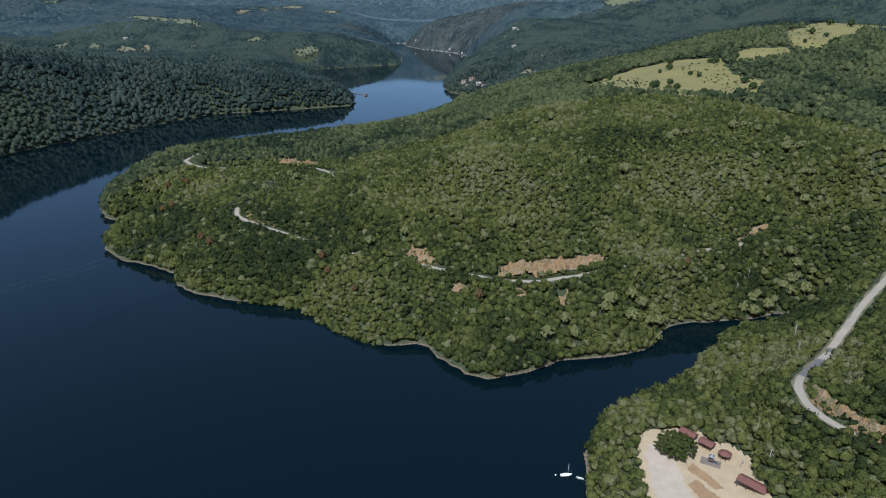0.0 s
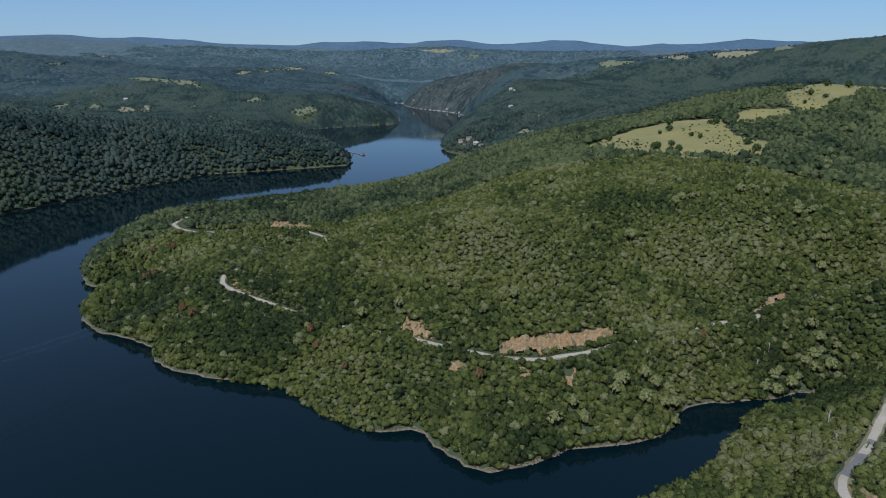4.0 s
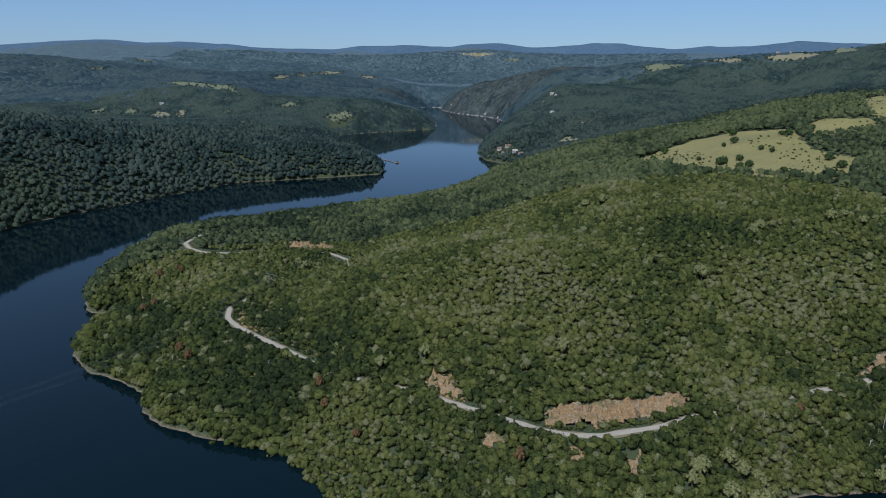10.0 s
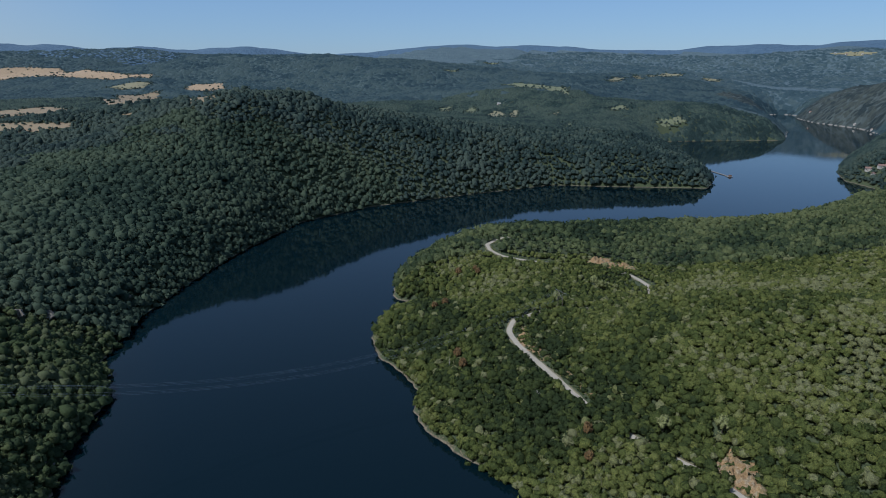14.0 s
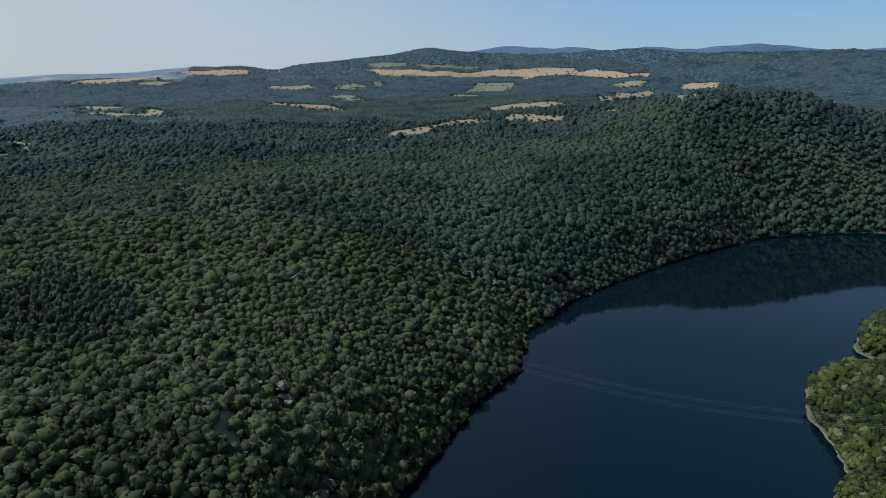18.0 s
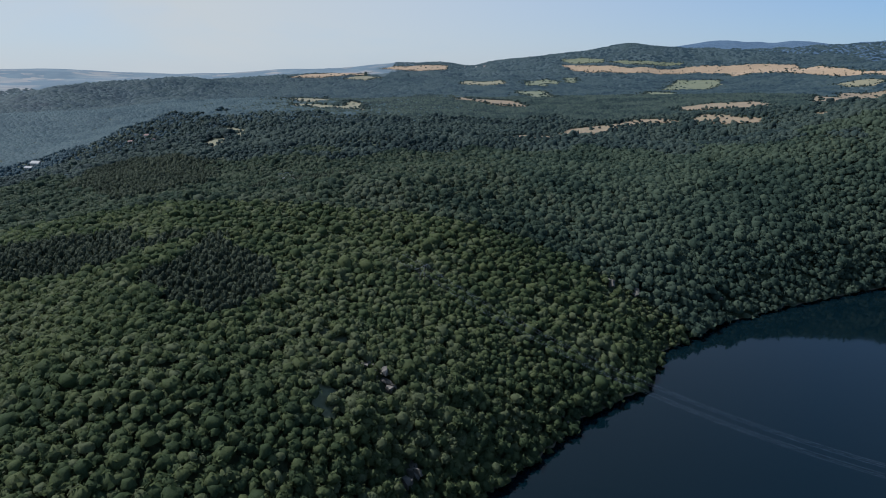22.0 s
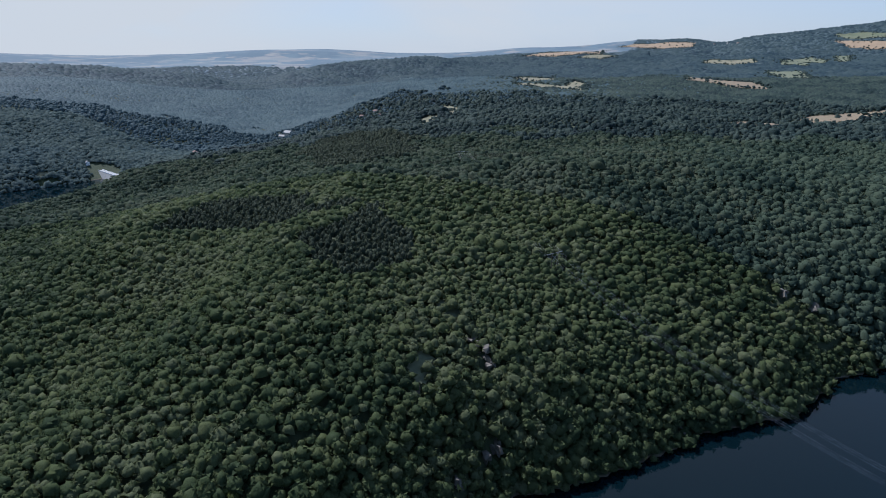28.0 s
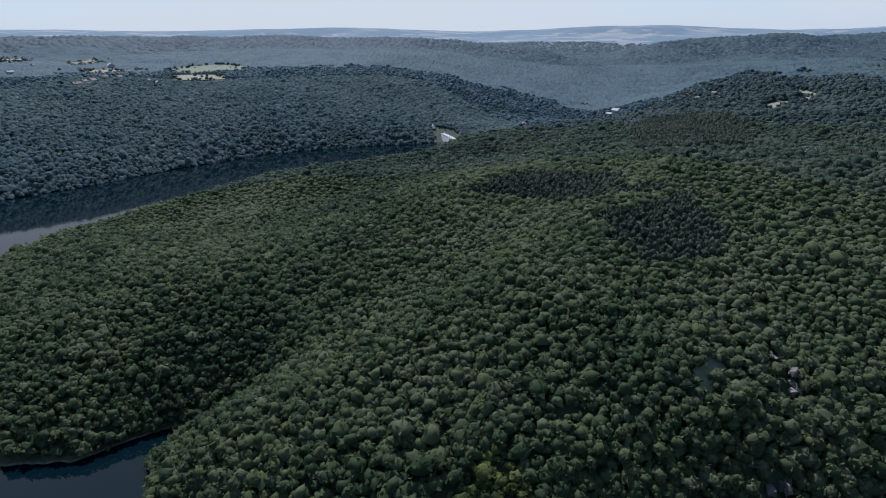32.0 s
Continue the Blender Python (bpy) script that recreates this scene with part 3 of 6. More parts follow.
def ramp(nodes, links, value, stops):
    r = nodes.new("ShaderNodeValToRGB")
    r.color_ramp.elements[0].position, r.color_ramp.elements[0].color = stops[0][0], (*stops[0][1], 1)
    r.color_ramp.elements[1].position, r.color_ramp.elements[1].color = stops[-1][0], (*stops[-1][1], 1)
    for p, c in stops[1:-1]:
        r.color_ramp.elements.new(p).color = (*c, 1)
    links.new(value, r.inputs[0])
    return r.outputs[0]


def mix(nodes, links, factor, a, b, kind="MIX"):
    n = nodes.new("ShaderNodeMix")
    n.data_type, n.blend_type = "RGBA", kind
    for socket, value in ((0, factor), (6, a), (7, b)):
        if isinstance(value, (int, float)):
            n.inputs[socket].default_value = value
        elif isinstance(value, tuple):
            n.inputs[socket].default_value = (*value, 1)
        else:
            links.new(value, n.inputs[socket])
    return n.outputs[2]


def bump(nodes, links, value, shader, strength, distance):
    b = nodes.new("ShaderNodeBump")
    b.inputs["Strength"].default_value, b.inputs["Distance"].default_value = strength, distance
    links.new(value, b.inputs["Height"])
    links.new(b.outputs[0], shader.inputs["Normal"])


def foliage(name, dark, mid, light, seethrough=0.25, grey=None, crisp=1.0, gloss=0.12):
    """Leaves: each tree has a tint of its own, each clump differs a little, and stands of trees differ over a hundred metres."""
    m, nodes, links, p = material(name)
    tint = nodes.new("ShaderNodeAttribute")
    tint.attribute_name = "tint"
    isle = nodes.new("ShaderNodeNewGeometry").outputs["Random Per Island"]
    stand = noise_node(nodes, links, 0.012, 4)
    s = nodes.new("ShaderNodeMath")
    s.operation = "MULTIPLY_ADD"
    links.new(tint.outputs["Fac"], s.inputs[0])
    s.inputs[1].default_value = 0.65
    q = nodes.new("ShaderNodeMath")
    q.operation = "MULTIPLY_ADD"
    links.new(isle, q.inputs[0])
    q.inputs[1].default_value = 0.25
    t = nodes.new("ShaderNodeMath")
    t.operation = "MULTIPLY_ADD"
    links.new(stand.outputs[0], t.inputs[0])
    t.inputs[1].default_value, t.inputs[2].default_value = 2.5, -1.18
    links.new(t.outputs[0], q.inputs[2])
    links.new(q.outputs[0], s.inputs[2])
    colour = ramp(nodes, links, s.outputs[0], [(0.0, dark), (0.42, mid), (0.84, light), (1.0, grey or light)])
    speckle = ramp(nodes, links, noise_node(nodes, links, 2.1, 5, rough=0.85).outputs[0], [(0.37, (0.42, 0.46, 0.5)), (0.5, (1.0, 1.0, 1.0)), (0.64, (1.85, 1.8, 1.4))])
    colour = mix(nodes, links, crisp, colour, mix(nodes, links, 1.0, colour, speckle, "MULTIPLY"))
    links.new(colour, p.inputs["Base Color"])
    grain = noise_node(nodes, links, 1.6, 3)
    bump(nodes, links, grain.outputs[0], p, 0.8 * crisp, 0.8)
    p.inputs["Roughness"].default_value = 0.65
    p.inputs["Specular IOR Level"].default_value = gloss
    through_leaf = nodes.new("ShaderNodeBsdfTranslucent")
    links.new(colour, through_leaf.inputs[0])
    both = nodes.new("ShaderNodeMixShader")
    both.inputs[0].default_value = seethrough
    links.new(p.outputs[0], both.inputs[1])
    links.new(through_leaf.outputs[0], both.inputs[2])
    links.new(both.outputs[0], nodes["Material Output"].inputs[0])
    return m


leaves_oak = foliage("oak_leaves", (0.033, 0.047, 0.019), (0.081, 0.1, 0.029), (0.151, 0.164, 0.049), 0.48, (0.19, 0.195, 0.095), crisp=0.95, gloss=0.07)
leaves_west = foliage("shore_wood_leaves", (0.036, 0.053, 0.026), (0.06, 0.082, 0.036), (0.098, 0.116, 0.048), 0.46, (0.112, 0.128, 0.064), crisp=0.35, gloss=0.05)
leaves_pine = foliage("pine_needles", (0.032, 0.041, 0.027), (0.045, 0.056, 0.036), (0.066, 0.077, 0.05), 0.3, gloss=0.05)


def ground_material():
    m, nodes, links, p = material("woodland_ground")
    big, fine = noise_node(nodes, links, 0.02, 5), noise_node(nodes, links, 0.6, 6)
    green = ramp(nodes, links, big.outputs[0], [(0.3, (0.022, 0.033, 0.012)), (0.55, (0.033, 0.046, 0.016)), (0.75, (0.050, 0.061, 0.021))])
    earth = ramp(nodes, links, fine.outputs[0], [(0.3, (0.019, 0.029, 0.011)), (0.5, (0.036, 0.046, 0.016)), (0.68, (0.069, 0.069, 0.024)), (0.8, (0.112, 0.085, 0.036))])
    base = mix(nodes, links, 0.5, green, earth)
    stone = ramp(nodes, links, fine.outputs[0], [(0.3, (0.045, 0.038, 0.022)), (0.5, (0.105, 0.083, 0.052)), (0.75, (0.2, 0.165, 0.11))])
    place = nodes.new("ShaderNodeSeparateXYZ")
    links.new(nodes.new("ShaderNodeNewGeometry").outputs["Position"], place.inputs[0])
    rim = nodes.new("ShaderNodeMapRange")
    rim.inputs[1].default_value, rim.inputs[2].default_value = 0.7, 0.3
    links.new(place.outputs[2], rim.inputs[0])
    links.new(mix(nodes, links, rim.outputs[0], base, stone), p.inputs["Base Color"])
    p.inputs["Roughness"].default_value = 0.95
    bump(nodes, links, fine.outputs[0], p, 0.6, 0.5)
    return m


def far_material(name, low, mid, high, tuft_low, tuft_high):
    """Woods so far off that single trees cannot be told apart; the colours given include haze."""
    m, nodes, links, p = material(name)
    big, fine = noise_node(nodes, links, 0.004, 6), noise_node(nodes, links, 0.035, 6, rough=0.7)
    green = ramp(nodes, links, big.outputs[0], [(0.3, low), (0.55, mid), (0.8, high)])
    tuft = ramp(nodes, links, fine.outputs[0], [(0.35, tuft_low), (0.65, tuft_high)])
    place = nodes.new("ShaderNodeSeparateXYZ")
    links.new(nodes.new("ShaderNodeNewGeometry").outputs["Position"], place.inputs[0])
    rim = nodes.new("ShaderNodeMapRange")
    rim.inputs[1].default_value, rim.inputs[2].default_value = 3.2, 1.4
    links.new(place.outputs[2], rim.inputs[0])
    links.new(mix(nodes, links, rim.outputs[0], mix(nodes, links, 0.5, green, tuft), (0.2, 0.18, 0.15)), p.inputs["Base Color"])
    p.inputs["Roughness"].default_value = 0.95
    bump(nodes, links, fine.outputs[0], p, 0.9, 12.0)
    return m


def water_material():
    m, nodes, links, p = material("lake_water")
    p.inputs["Base Color"].default_value = (0.0015, 0.006, 0.0085, 1)
    p.inputs["Roughness"].default_value = 0.04
    p.inputs["IOR"].default_value = 1.33
    p.inputs["Specular IOR Level"].default_value = 0.3
    n = noise_node(nodes, links, 0.5, 4)
    bump(nodes, links, n.outputs[0], p, 0.04, 0.15)
    return m


ground_mat, water_mat = ground_material(), water_material()
# Blue distance haze is mixed into these base colours, stronger farther out.
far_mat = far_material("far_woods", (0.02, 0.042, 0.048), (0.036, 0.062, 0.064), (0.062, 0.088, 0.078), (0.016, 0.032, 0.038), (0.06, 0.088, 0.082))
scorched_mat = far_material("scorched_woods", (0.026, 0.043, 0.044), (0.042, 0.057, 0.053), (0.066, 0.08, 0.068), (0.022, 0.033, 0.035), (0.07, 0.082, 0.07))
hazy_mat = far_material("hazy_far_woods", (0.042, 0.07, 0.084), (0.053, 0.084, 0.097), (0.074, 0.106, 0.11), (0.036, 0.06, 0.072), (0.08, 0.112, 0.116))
haze_hills_mat = far_material("haze_blue_hills", (0.036, 0.071, 0.112), (0.05, 0.091, 0.137), (0.07, 0.115, 0.152), (0.032, 0.063, 0.102), (0.07, 0.115, 0.16))


def farmland_material():
    """A far plain of fields, meadows and hedges, with distance haze in its colours."""
    m, nodes, links, p = material("hazy_distant_farmland")
    cells = nodes.new("ShaderNodeTexVoronoi")
    cells.inputs["Scale"].default_value = 0.0075
    warp = noise_node(nodes, links, 0.004, 3)
    place = mix(nodes, links, 0.12, nodes.new("ShaderNodeTexCoord").outputs["Object"], warp.outputs[1], "LINEAR_LIGHT")
    links.new(place, cells.inputs["Vector"])
    apart = nodes.new("ShaderNodeSeparateColor")
    links.new(cells.outputs["Color"], apart.inputs[0])
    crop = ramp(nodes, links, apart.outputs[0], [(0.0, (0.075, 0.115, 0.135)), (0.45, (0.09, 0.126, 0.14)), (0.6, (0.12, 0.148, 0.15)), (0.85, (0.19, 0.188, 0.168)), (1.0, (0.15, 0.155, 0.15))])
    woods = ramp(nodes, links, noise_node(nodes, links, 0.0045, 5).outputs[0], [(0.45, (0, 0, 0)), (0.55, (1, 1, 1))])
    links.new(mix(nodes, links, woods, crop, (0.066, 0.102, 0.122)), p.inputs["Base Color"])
    p.inputs["Roughness"].default_value = 0.95
    return m


farmland_mat = farmland_material()


# ---- meshes ----
def mesh_object(name, verts, faces, mat, tint=None, smooth=False):
    """One mesh object from arrays of places and of triangles or quads; tint: a value for each corner point."""
    verts, faces = np.asarray(verts, np.float32), np.asarray(faces, np.int32)
    me = bpy.data.meshes.new(name)
    n, k = faces.shape
    me.vertices.add(len(verts))
    me.vertices.foreach_set("co", verts.ravel())
    me.loops.add(n * k)
    me.loops.foreach_set("vertex_index", faces.ravel())
    me.polygons.add(n)
    me.polygons.foreach_set("loop_start", np.arange(n, dtype=np.int32) * k)
    me.polygons.foreach_set("use_smooth", np.full(n, smooth))
    if tint is not None:
        me.attributes.new("tint", "FLOAT", "POINT").data.foreach_set("value", np.asarray(tint, np.float32))
    me.materials.append(mat)
    me.update(calc_edges=True)
    return new(name, me)


def spread(low, high, step, end_low, end_high, growth=1.07):
    """Grid lines: even between low and high, then ever wider out to the ends."""
    mid = list(np.arange(low, high + step / 2, step))
    s, a = step, mid[0]
    while a > end_low:
        s = min(s * growth, 32 if a > -2300 else 70)
        a -= s
        mid.insert(0, a)
    s, a = step, mid[-1]
    while a < end_high:
        s = min(s * growth, 28 if a < 3300 else 70)
        a += s
        mid.append(a)
    return np.array(mid)


gx, gy = spread(-640, 420, 7.0, -5000, 4600), spread(-660, 1100, 7.0, -4700, 5000)
XX, YY = np.meshgrid(gx, gy)
DD = from_shore(XX, YY)
ZZ = shaped_height(XX, YY, DD)


def ground_at(x, y):
    """The height of the ground's sheet at these places."""
    x, y = np.asarray(x, float), np.asarray(y, float)
    i, j = np.clip(np.searchsorted(gx, x) - 1, 0, len(gx) - 2), np.clip(np.searchsorted(gy, y) - 1, 0, len(gy) - 2)
    u, v = (x - gx[i]) / (gx[i + 1] - gx[i]), (y - gy[j]) / (gy[j + 1] - gy[j])
    return ZZ[j, i] * (1 - u) * (1 - v) + ZZ[j, i + 1] * u * (1 - v) + ZZ[j + 1, i] * (1 - u) * v + ZZ[j + 1, i + 1] * u * v


def grid_faces(keep):
    rows, cols = XX.shape
    k = (np.arange(rows - 1)[:, None] * cols + np.arange(cols - 1)).astype(np.int64)
    return np.stack([k, k + 1, k + cols + 1, k + cols], -1)[keep]


def used_only(verts, faces):
    ids, back = np.unique(faces, return_inverse=True)
    return verts[ids], back.reshape(faces.shape)


def scorched(x, y):
    """The brown, fire-worn ridge at the head of the lake."""
    return (np.hypot((x - 230) / 560, (y - 2780) / 420) + 0.25 * swell(x, y, 260, 27) < 0.95) & (y > 2330)


sheet = np.stack([XX, YY, ZZ], -1).reshape(-1, 3)
ground = mesh_object("ground", sheet, grid_faces(np.ones((len(gy) - 1, len(gx) - 1), bool)), ground_mat, smooth=True)
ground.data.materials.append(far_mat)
ground.data.materials.append(haze_hills_mat)
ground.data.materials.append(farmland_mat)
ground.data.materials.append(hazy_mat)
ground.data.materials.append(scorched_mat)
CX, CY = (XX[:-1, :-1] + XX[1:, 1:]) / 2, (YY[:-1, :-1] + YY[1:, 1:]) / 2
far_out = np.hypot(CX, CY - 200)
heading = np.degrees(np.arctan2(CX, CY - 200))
# Painted haze steps up by distance; edges sit behind crests seen from the flight.
haze_edge = np.interp(heading, [-180, -145, -110, -97, -92, -60, -54, -45, -30, 20, 30, 180], [2750, 2700, 3000, 3400, 4200, 4200, 3900, 4100, 4250, 4250, 3900, 3500])
zone = (far_out > FAR_FROM).astype(np.int32) + (far_out + np.where(heading < -92, 250 * swell(CX, CY, 700, 15), 0) > haze_edge)
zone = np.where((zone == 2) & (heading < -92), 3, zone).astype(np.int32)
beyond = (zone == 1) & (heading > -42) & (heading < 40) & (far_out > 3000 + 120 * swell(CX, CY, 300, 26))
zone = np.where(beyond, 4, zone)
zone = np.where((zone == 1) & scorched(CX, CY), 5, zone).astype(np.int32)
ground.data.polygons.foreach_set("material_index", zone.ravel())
tagged(ground, "wooded hills and valley slopes with pale stony shores", "ground", kind="structure")

wet = DD < 14
wet = wet[:-1, :-1] | wet[1:, 1:] | wet[1:, :-1] | wet[:-1, 1:]
v, f = used_only(np.stack([XX, YY, 0 * XX], -1).reshape(-1, 3), grid_faces(wet))
water = mesh_object("water", v, f, water_mat)
tagged(water, "calm dark blue reservoir water winding between the hills", "water", kind="structure")


# ---- trees ----
def clump_crown(rng, clumps, leaves):
    """A crown one metre in radius: uneven leafy domes round a core, with loose sprays between them."""
    v, f = [], []
    core = [(0, 0, -0.55), (0.66, 0, 0), (0, 0.66, 0), (-0.66, 0, 0), (0, -0.66, 0), (0, 0, 0.6)]
    v += core
    f += [(0, 2, 1), (0, 3, 2), (0, 4, 3), (0, 1, 4), (5, 1, 2), (5, 2, 3), (5, 3, 4), (5, 4, 1)]
    for i in range(clumps):
        a, z = i * 2.4 + rng.uniform(-0.5, 0.5), 1 - 1.35 * (i + rng.uniform(0.2, 0.8)) / clumps
        out = math.sqrt(max(0, 1 - z * z)) * rng.uniform(0.55, 0.85)
        c = Vector((math.cos(a) * out, math.sin(a) * out, z * 0.62))
        axis = (c.normalized() + Vector((rng.gauss(0, 0.25), rng.gauss(0, 0.25), 0.45))).normalized()
        size = rng.uniform(0.75, 1.2) * 1.25 / math.sqrt(clumps)
        side = axis.cross(Vector((rng.gauss(0, 1), rng.gauss(0, 1), rng.gauss(0, 1)))).normalized()
        up = axis.cross(side)
        k = len(v)
        v.append(c + axis * size * rng.uniform(0.5, 0.8))
        for j in range(5):
            q, r = 2 * math.pi * j / 5 + rng.uniform(-0.35, 0.35), size * rng.uniform(0.75, 1.2)
            v.append(c + (side * math.cos(q) + up * math.sin(q)) * r - axis * size * rng.uniform(0.1, 0.55))
        f += [(k, k + 1 + j, k + 1 + (j + 1) % 5) for j in range(5)]
        for _ in range(leaves):
            n = (axis + Vector((rng.gauss(0, 0.6), rng.gauss(0, 0.6), rng.gauss(0, 0.6)))).normalized()
            p = c + n * size * rng.uniform(0.6, 1.15)
            side = n.cross(Vector((rng.gauss(0, 1), rng.gauss(0, 1), rng.gauss(0, 1)))).normalized()
            up = n.cross(side)
            w, h = size * rng.uniform(0.3, 0.6), size * rng.uniform(0.3, 0.6)
            k = len(v)
            v += [p + side * w, p + up * h - n * 0.06, p - side * w, p - up * h - n * 0.06]
            f += [(k, k + 1, k + 2), (k, k + 2, k + 3)]
    return np.array([tuple(p) for p in v]), np.array(f)


def lumpy_crown(rng, lobes, leaves, rings=((0.34, 5), (0.85, 8), (1.38, 9), (1.95, 6))):
    """A crown one metre in radius: a closed leafy dome that bulges into lobes, with loose sprays of leaves on it."""
    bulge = []
    for k in range(lobes):
        a, z = k * 2.4 + rng.uniform(-0.6, 0.6), 1 - 1.25 * (k + rng.uniform(0.1, 0.9)) / lobes
        q = math.sqrt(max(0, 1 - z * z))
        bulge.append((Vector((q * math.cos(a), q * math.sin(a), z)), rng.uniform(0.26, 0.52)))

    def out(n):
        return 0.56 + max(h * math.exp(-9 * (1 - n.dot(b))) for b, h in bulge) + rng.uniform(-0.08, 0.08)

    top = Vector((0, 0, 1))
    v, f, rows = [top * out(top) * 0.85], [], []
    for polar, count in rings:
        start = rng.uniform(0, 6.28)
        row = []
        for k in range(count):
            a, p = start + 2 * math.pi * (k + rng.uniform(-0.22, 0.22)) / count, polar + rng.uniform(-0.12, 0.12)
            n = Vector((math.sin(p) * math.cos(a), math.sin(p) * math.sin(a), math.cos(p)))
            c = n * out(n)
            row.append((a % (2 * math.pi), len(v)))
            v.append(Vector((c.x, c.y, c.z * 0.85)))
        rows.append(sorted(row))
    first = rows[0]
    f += [(0, first[k][1], first[(k + 1) % len(first)][1]) for k in range(len(first))]
    for inner, outer in zip(rows, rows[1:]):
        i, j, m, n = 0, 0, len(inner), len(outer)
        while i < m or j < n:
            a = inner[i % m][0] + 2 * math.pi * (i // m) if i < m else 99
            b = outer[j % n][0] + 2 * math.pi * (j // n) if j < n else 99
            if i < m and (a <= b or j >= n):
                f.append((inner[i][1], outer[j % n][1], inner[(i + 1) % m][1]))
                i += 1
            else:
                f.append((inner[i % m][1], outer[j][1], outer[(j + 1) % n][1]))
                j += 1
    for _ in range(leaves):
        z, a = rng.uniform(-0.25, 1), rng.uniform(0, 6.28)
        q = math.sqrt(1 - z * z)
        n = Vector((q * math.cos(a), q * math.sin(a), z))
        c = n * out(n) * rng.uniform(0.95, 1.25)
        tilt = (n + Vector((rng.gauss(0, 0.55), rng.gauss(0, 0.55), rng.gauss(0, 0.55)))).normalized()
        side = tilt.cross(Vector((rng.gauss(0, 1), rng.gauss(0, 1), rng.gauss(0, 1)))).normalized()
        up, w = tilt.cross(side), rng.uniform(0.16, 0.34)
        k = len(v)
        c.z *= 0.85
        v += [c + side * w, c + up * w * rng.uniform(0.7, 1.2) - side * w * 0.4, c - up * w - side * w * 0.5]
        f.append((k, k + 1, k + 2))
    return np.array([tuple(p) for p in v]), np.array(f)


def planted(rng, crowns, x, y, z, radius, stretch, tint):
    """All these trees as one set of points, triangles and tints."""
    vs, fs, ts, base = [], [], [], 0
    kind = rng.integers(0, len(crowns), len(x))
    for k, (cv, cf) in enumerate(crowns):
        m = np.nonzero(kind == k)[0]
        if not len(m):
            continue
        turn = rng.uniform(0, 2 * math.pi, len(m))
        c, s = np.cos(turn)[:, None], np.sin(turn)[:, None]
        px = (cv[:, 0] * c - cv[:, 1] * s) * radius[m, None] + x[m, None]
        py = (cv[:, 0] * s + cv[:, 1] * c) * radius[m, None] + y[m, None]
        pz = cv[:, 2] * (radius * stretch)[m, None] + z[m, None]
        vs.append(np.stack([px, py, pz], -1).reshape(-1, 3))
        fs.append((cf[None] + (np.arange(len(m)) * len(cv))[:, None, None] + base).reshape(-1, 3))
        ts.append(np.repeat(tint[m], len(cv)))
        base += len(m) * len(cv)
    return np.concatenate(vs), np.concatenate(fs), np.concatenate(ts)


def scattered(rng, x0, x1, y0, y1, step, jitter=0.42):
    x, y = np.meshgrid(np.arange(x0, x1, float(step)), np.arange(y0, y1, step * 0.9))
    x[1::2] += step / 2
    return (x + rng.uniform(-jitter, jitter, x.shape) * step).ravel(), (y + rng.uniform(-jitter, jitter, x.shape) * step).ravel()


def from_flight(x, y):
    return line_distance(x, y, [(8, 0), (8, 232)])[0]


def on_view(x, y):
    """The side of the land that the flight looks over."""
    return (x - 30 < 0.78 * (y + 2)) | ((x < 0) & (y < 250)) | ((x < 110) & (y < -450))


def wander(x, y):
    return x + 14 * swell(x, y, 24, 51), y + 14 * swell(x, y, 24, 52)


def free(x, y):
    """Where trees stand: on land, off the roads, fields and clearings, and not right before far fields and houses."""
    ok = np.ones(x.shape, bool)
    for road in ROADS:
        r = line_distance(x, y, np.array(road)[:, :2])[0]
        clear = np.where((x > 100) & (y > 325), 0.2, 1.6)
        for cx, cy, size in OPEN_ROAD:
            clear = np.where(np.hypot(x - cx, y - cy) < size, 4.3 if cy < 530 else 7.2, clear)
        ok &= r > clear
    for ring in MEADOWS + [r for r, _ in FIELDS] + [r for r, _ in CUTS] + [PICNIC]:
        ok &= ~inside(x, y, ring)
    for ring in PINE_WOODS:
        ok &= ~inside(*wander(x, y), ring)
    out = np.hypot(x, y - 200)
    # gap on the flight's side, fitted so far fields and houses stay in view
    for ring, _ in FIELDS:
        for view_gap, reach in ((12, 9000), (28, 1700)):
            ok &= ~((out > 850) & (out < reach) & inside(x * (1 + view_gap / out), 200 + (y - 200) * (1 + view_gap / out), ring))
    for cx, cy, r in CLEARINGS:
        ok &= np.hypot(x - cx, y - cy) > r
    for h in HOUSES:
        ok &= np.hypot(x - h[0], y - h[1]) > h[3] * 0.8
        if h[1] < -1100:
            for view_gap in (15, 30, 45, 60):
                ok &= np.hypot(x * (1 + view_gap / out) - h[0], 200 + (y - 200) * (1 + view_gap / out) - h[1]) > 9
    for cx, cy in CREAM_TREES:
        ok &= np.hypot(x - cx, y - cy) > 2.6
    return ok


def steepness(x, y):
    return np.hypot(ground_at(x + 3, y) - ground_at(x - 3, y), ground_at(x, y + 3) - ground_at(x, y - 3)) / 6


def in_sight(x, y):
    """Whether a far tree's top could be seen over the ground from somewhere along the flight."""
    z = ground_at(x, y) + 7
    seen = np.zeros(x.shape, bool)
    for ex, ey, ez in ((8, 0, 170), (9, 75, 172), (9, 150, 172), (6, 232, 175)):
        clear = np.ones(x.shape, bool)
        for k in np.linspace(0.3, 0.985, 36):
            clear &= ground_at(ex + (x - ex) * k, ey + (y - ey) * k) < ez + (z - ez) * k + 9
        seen |= clear
    return seen


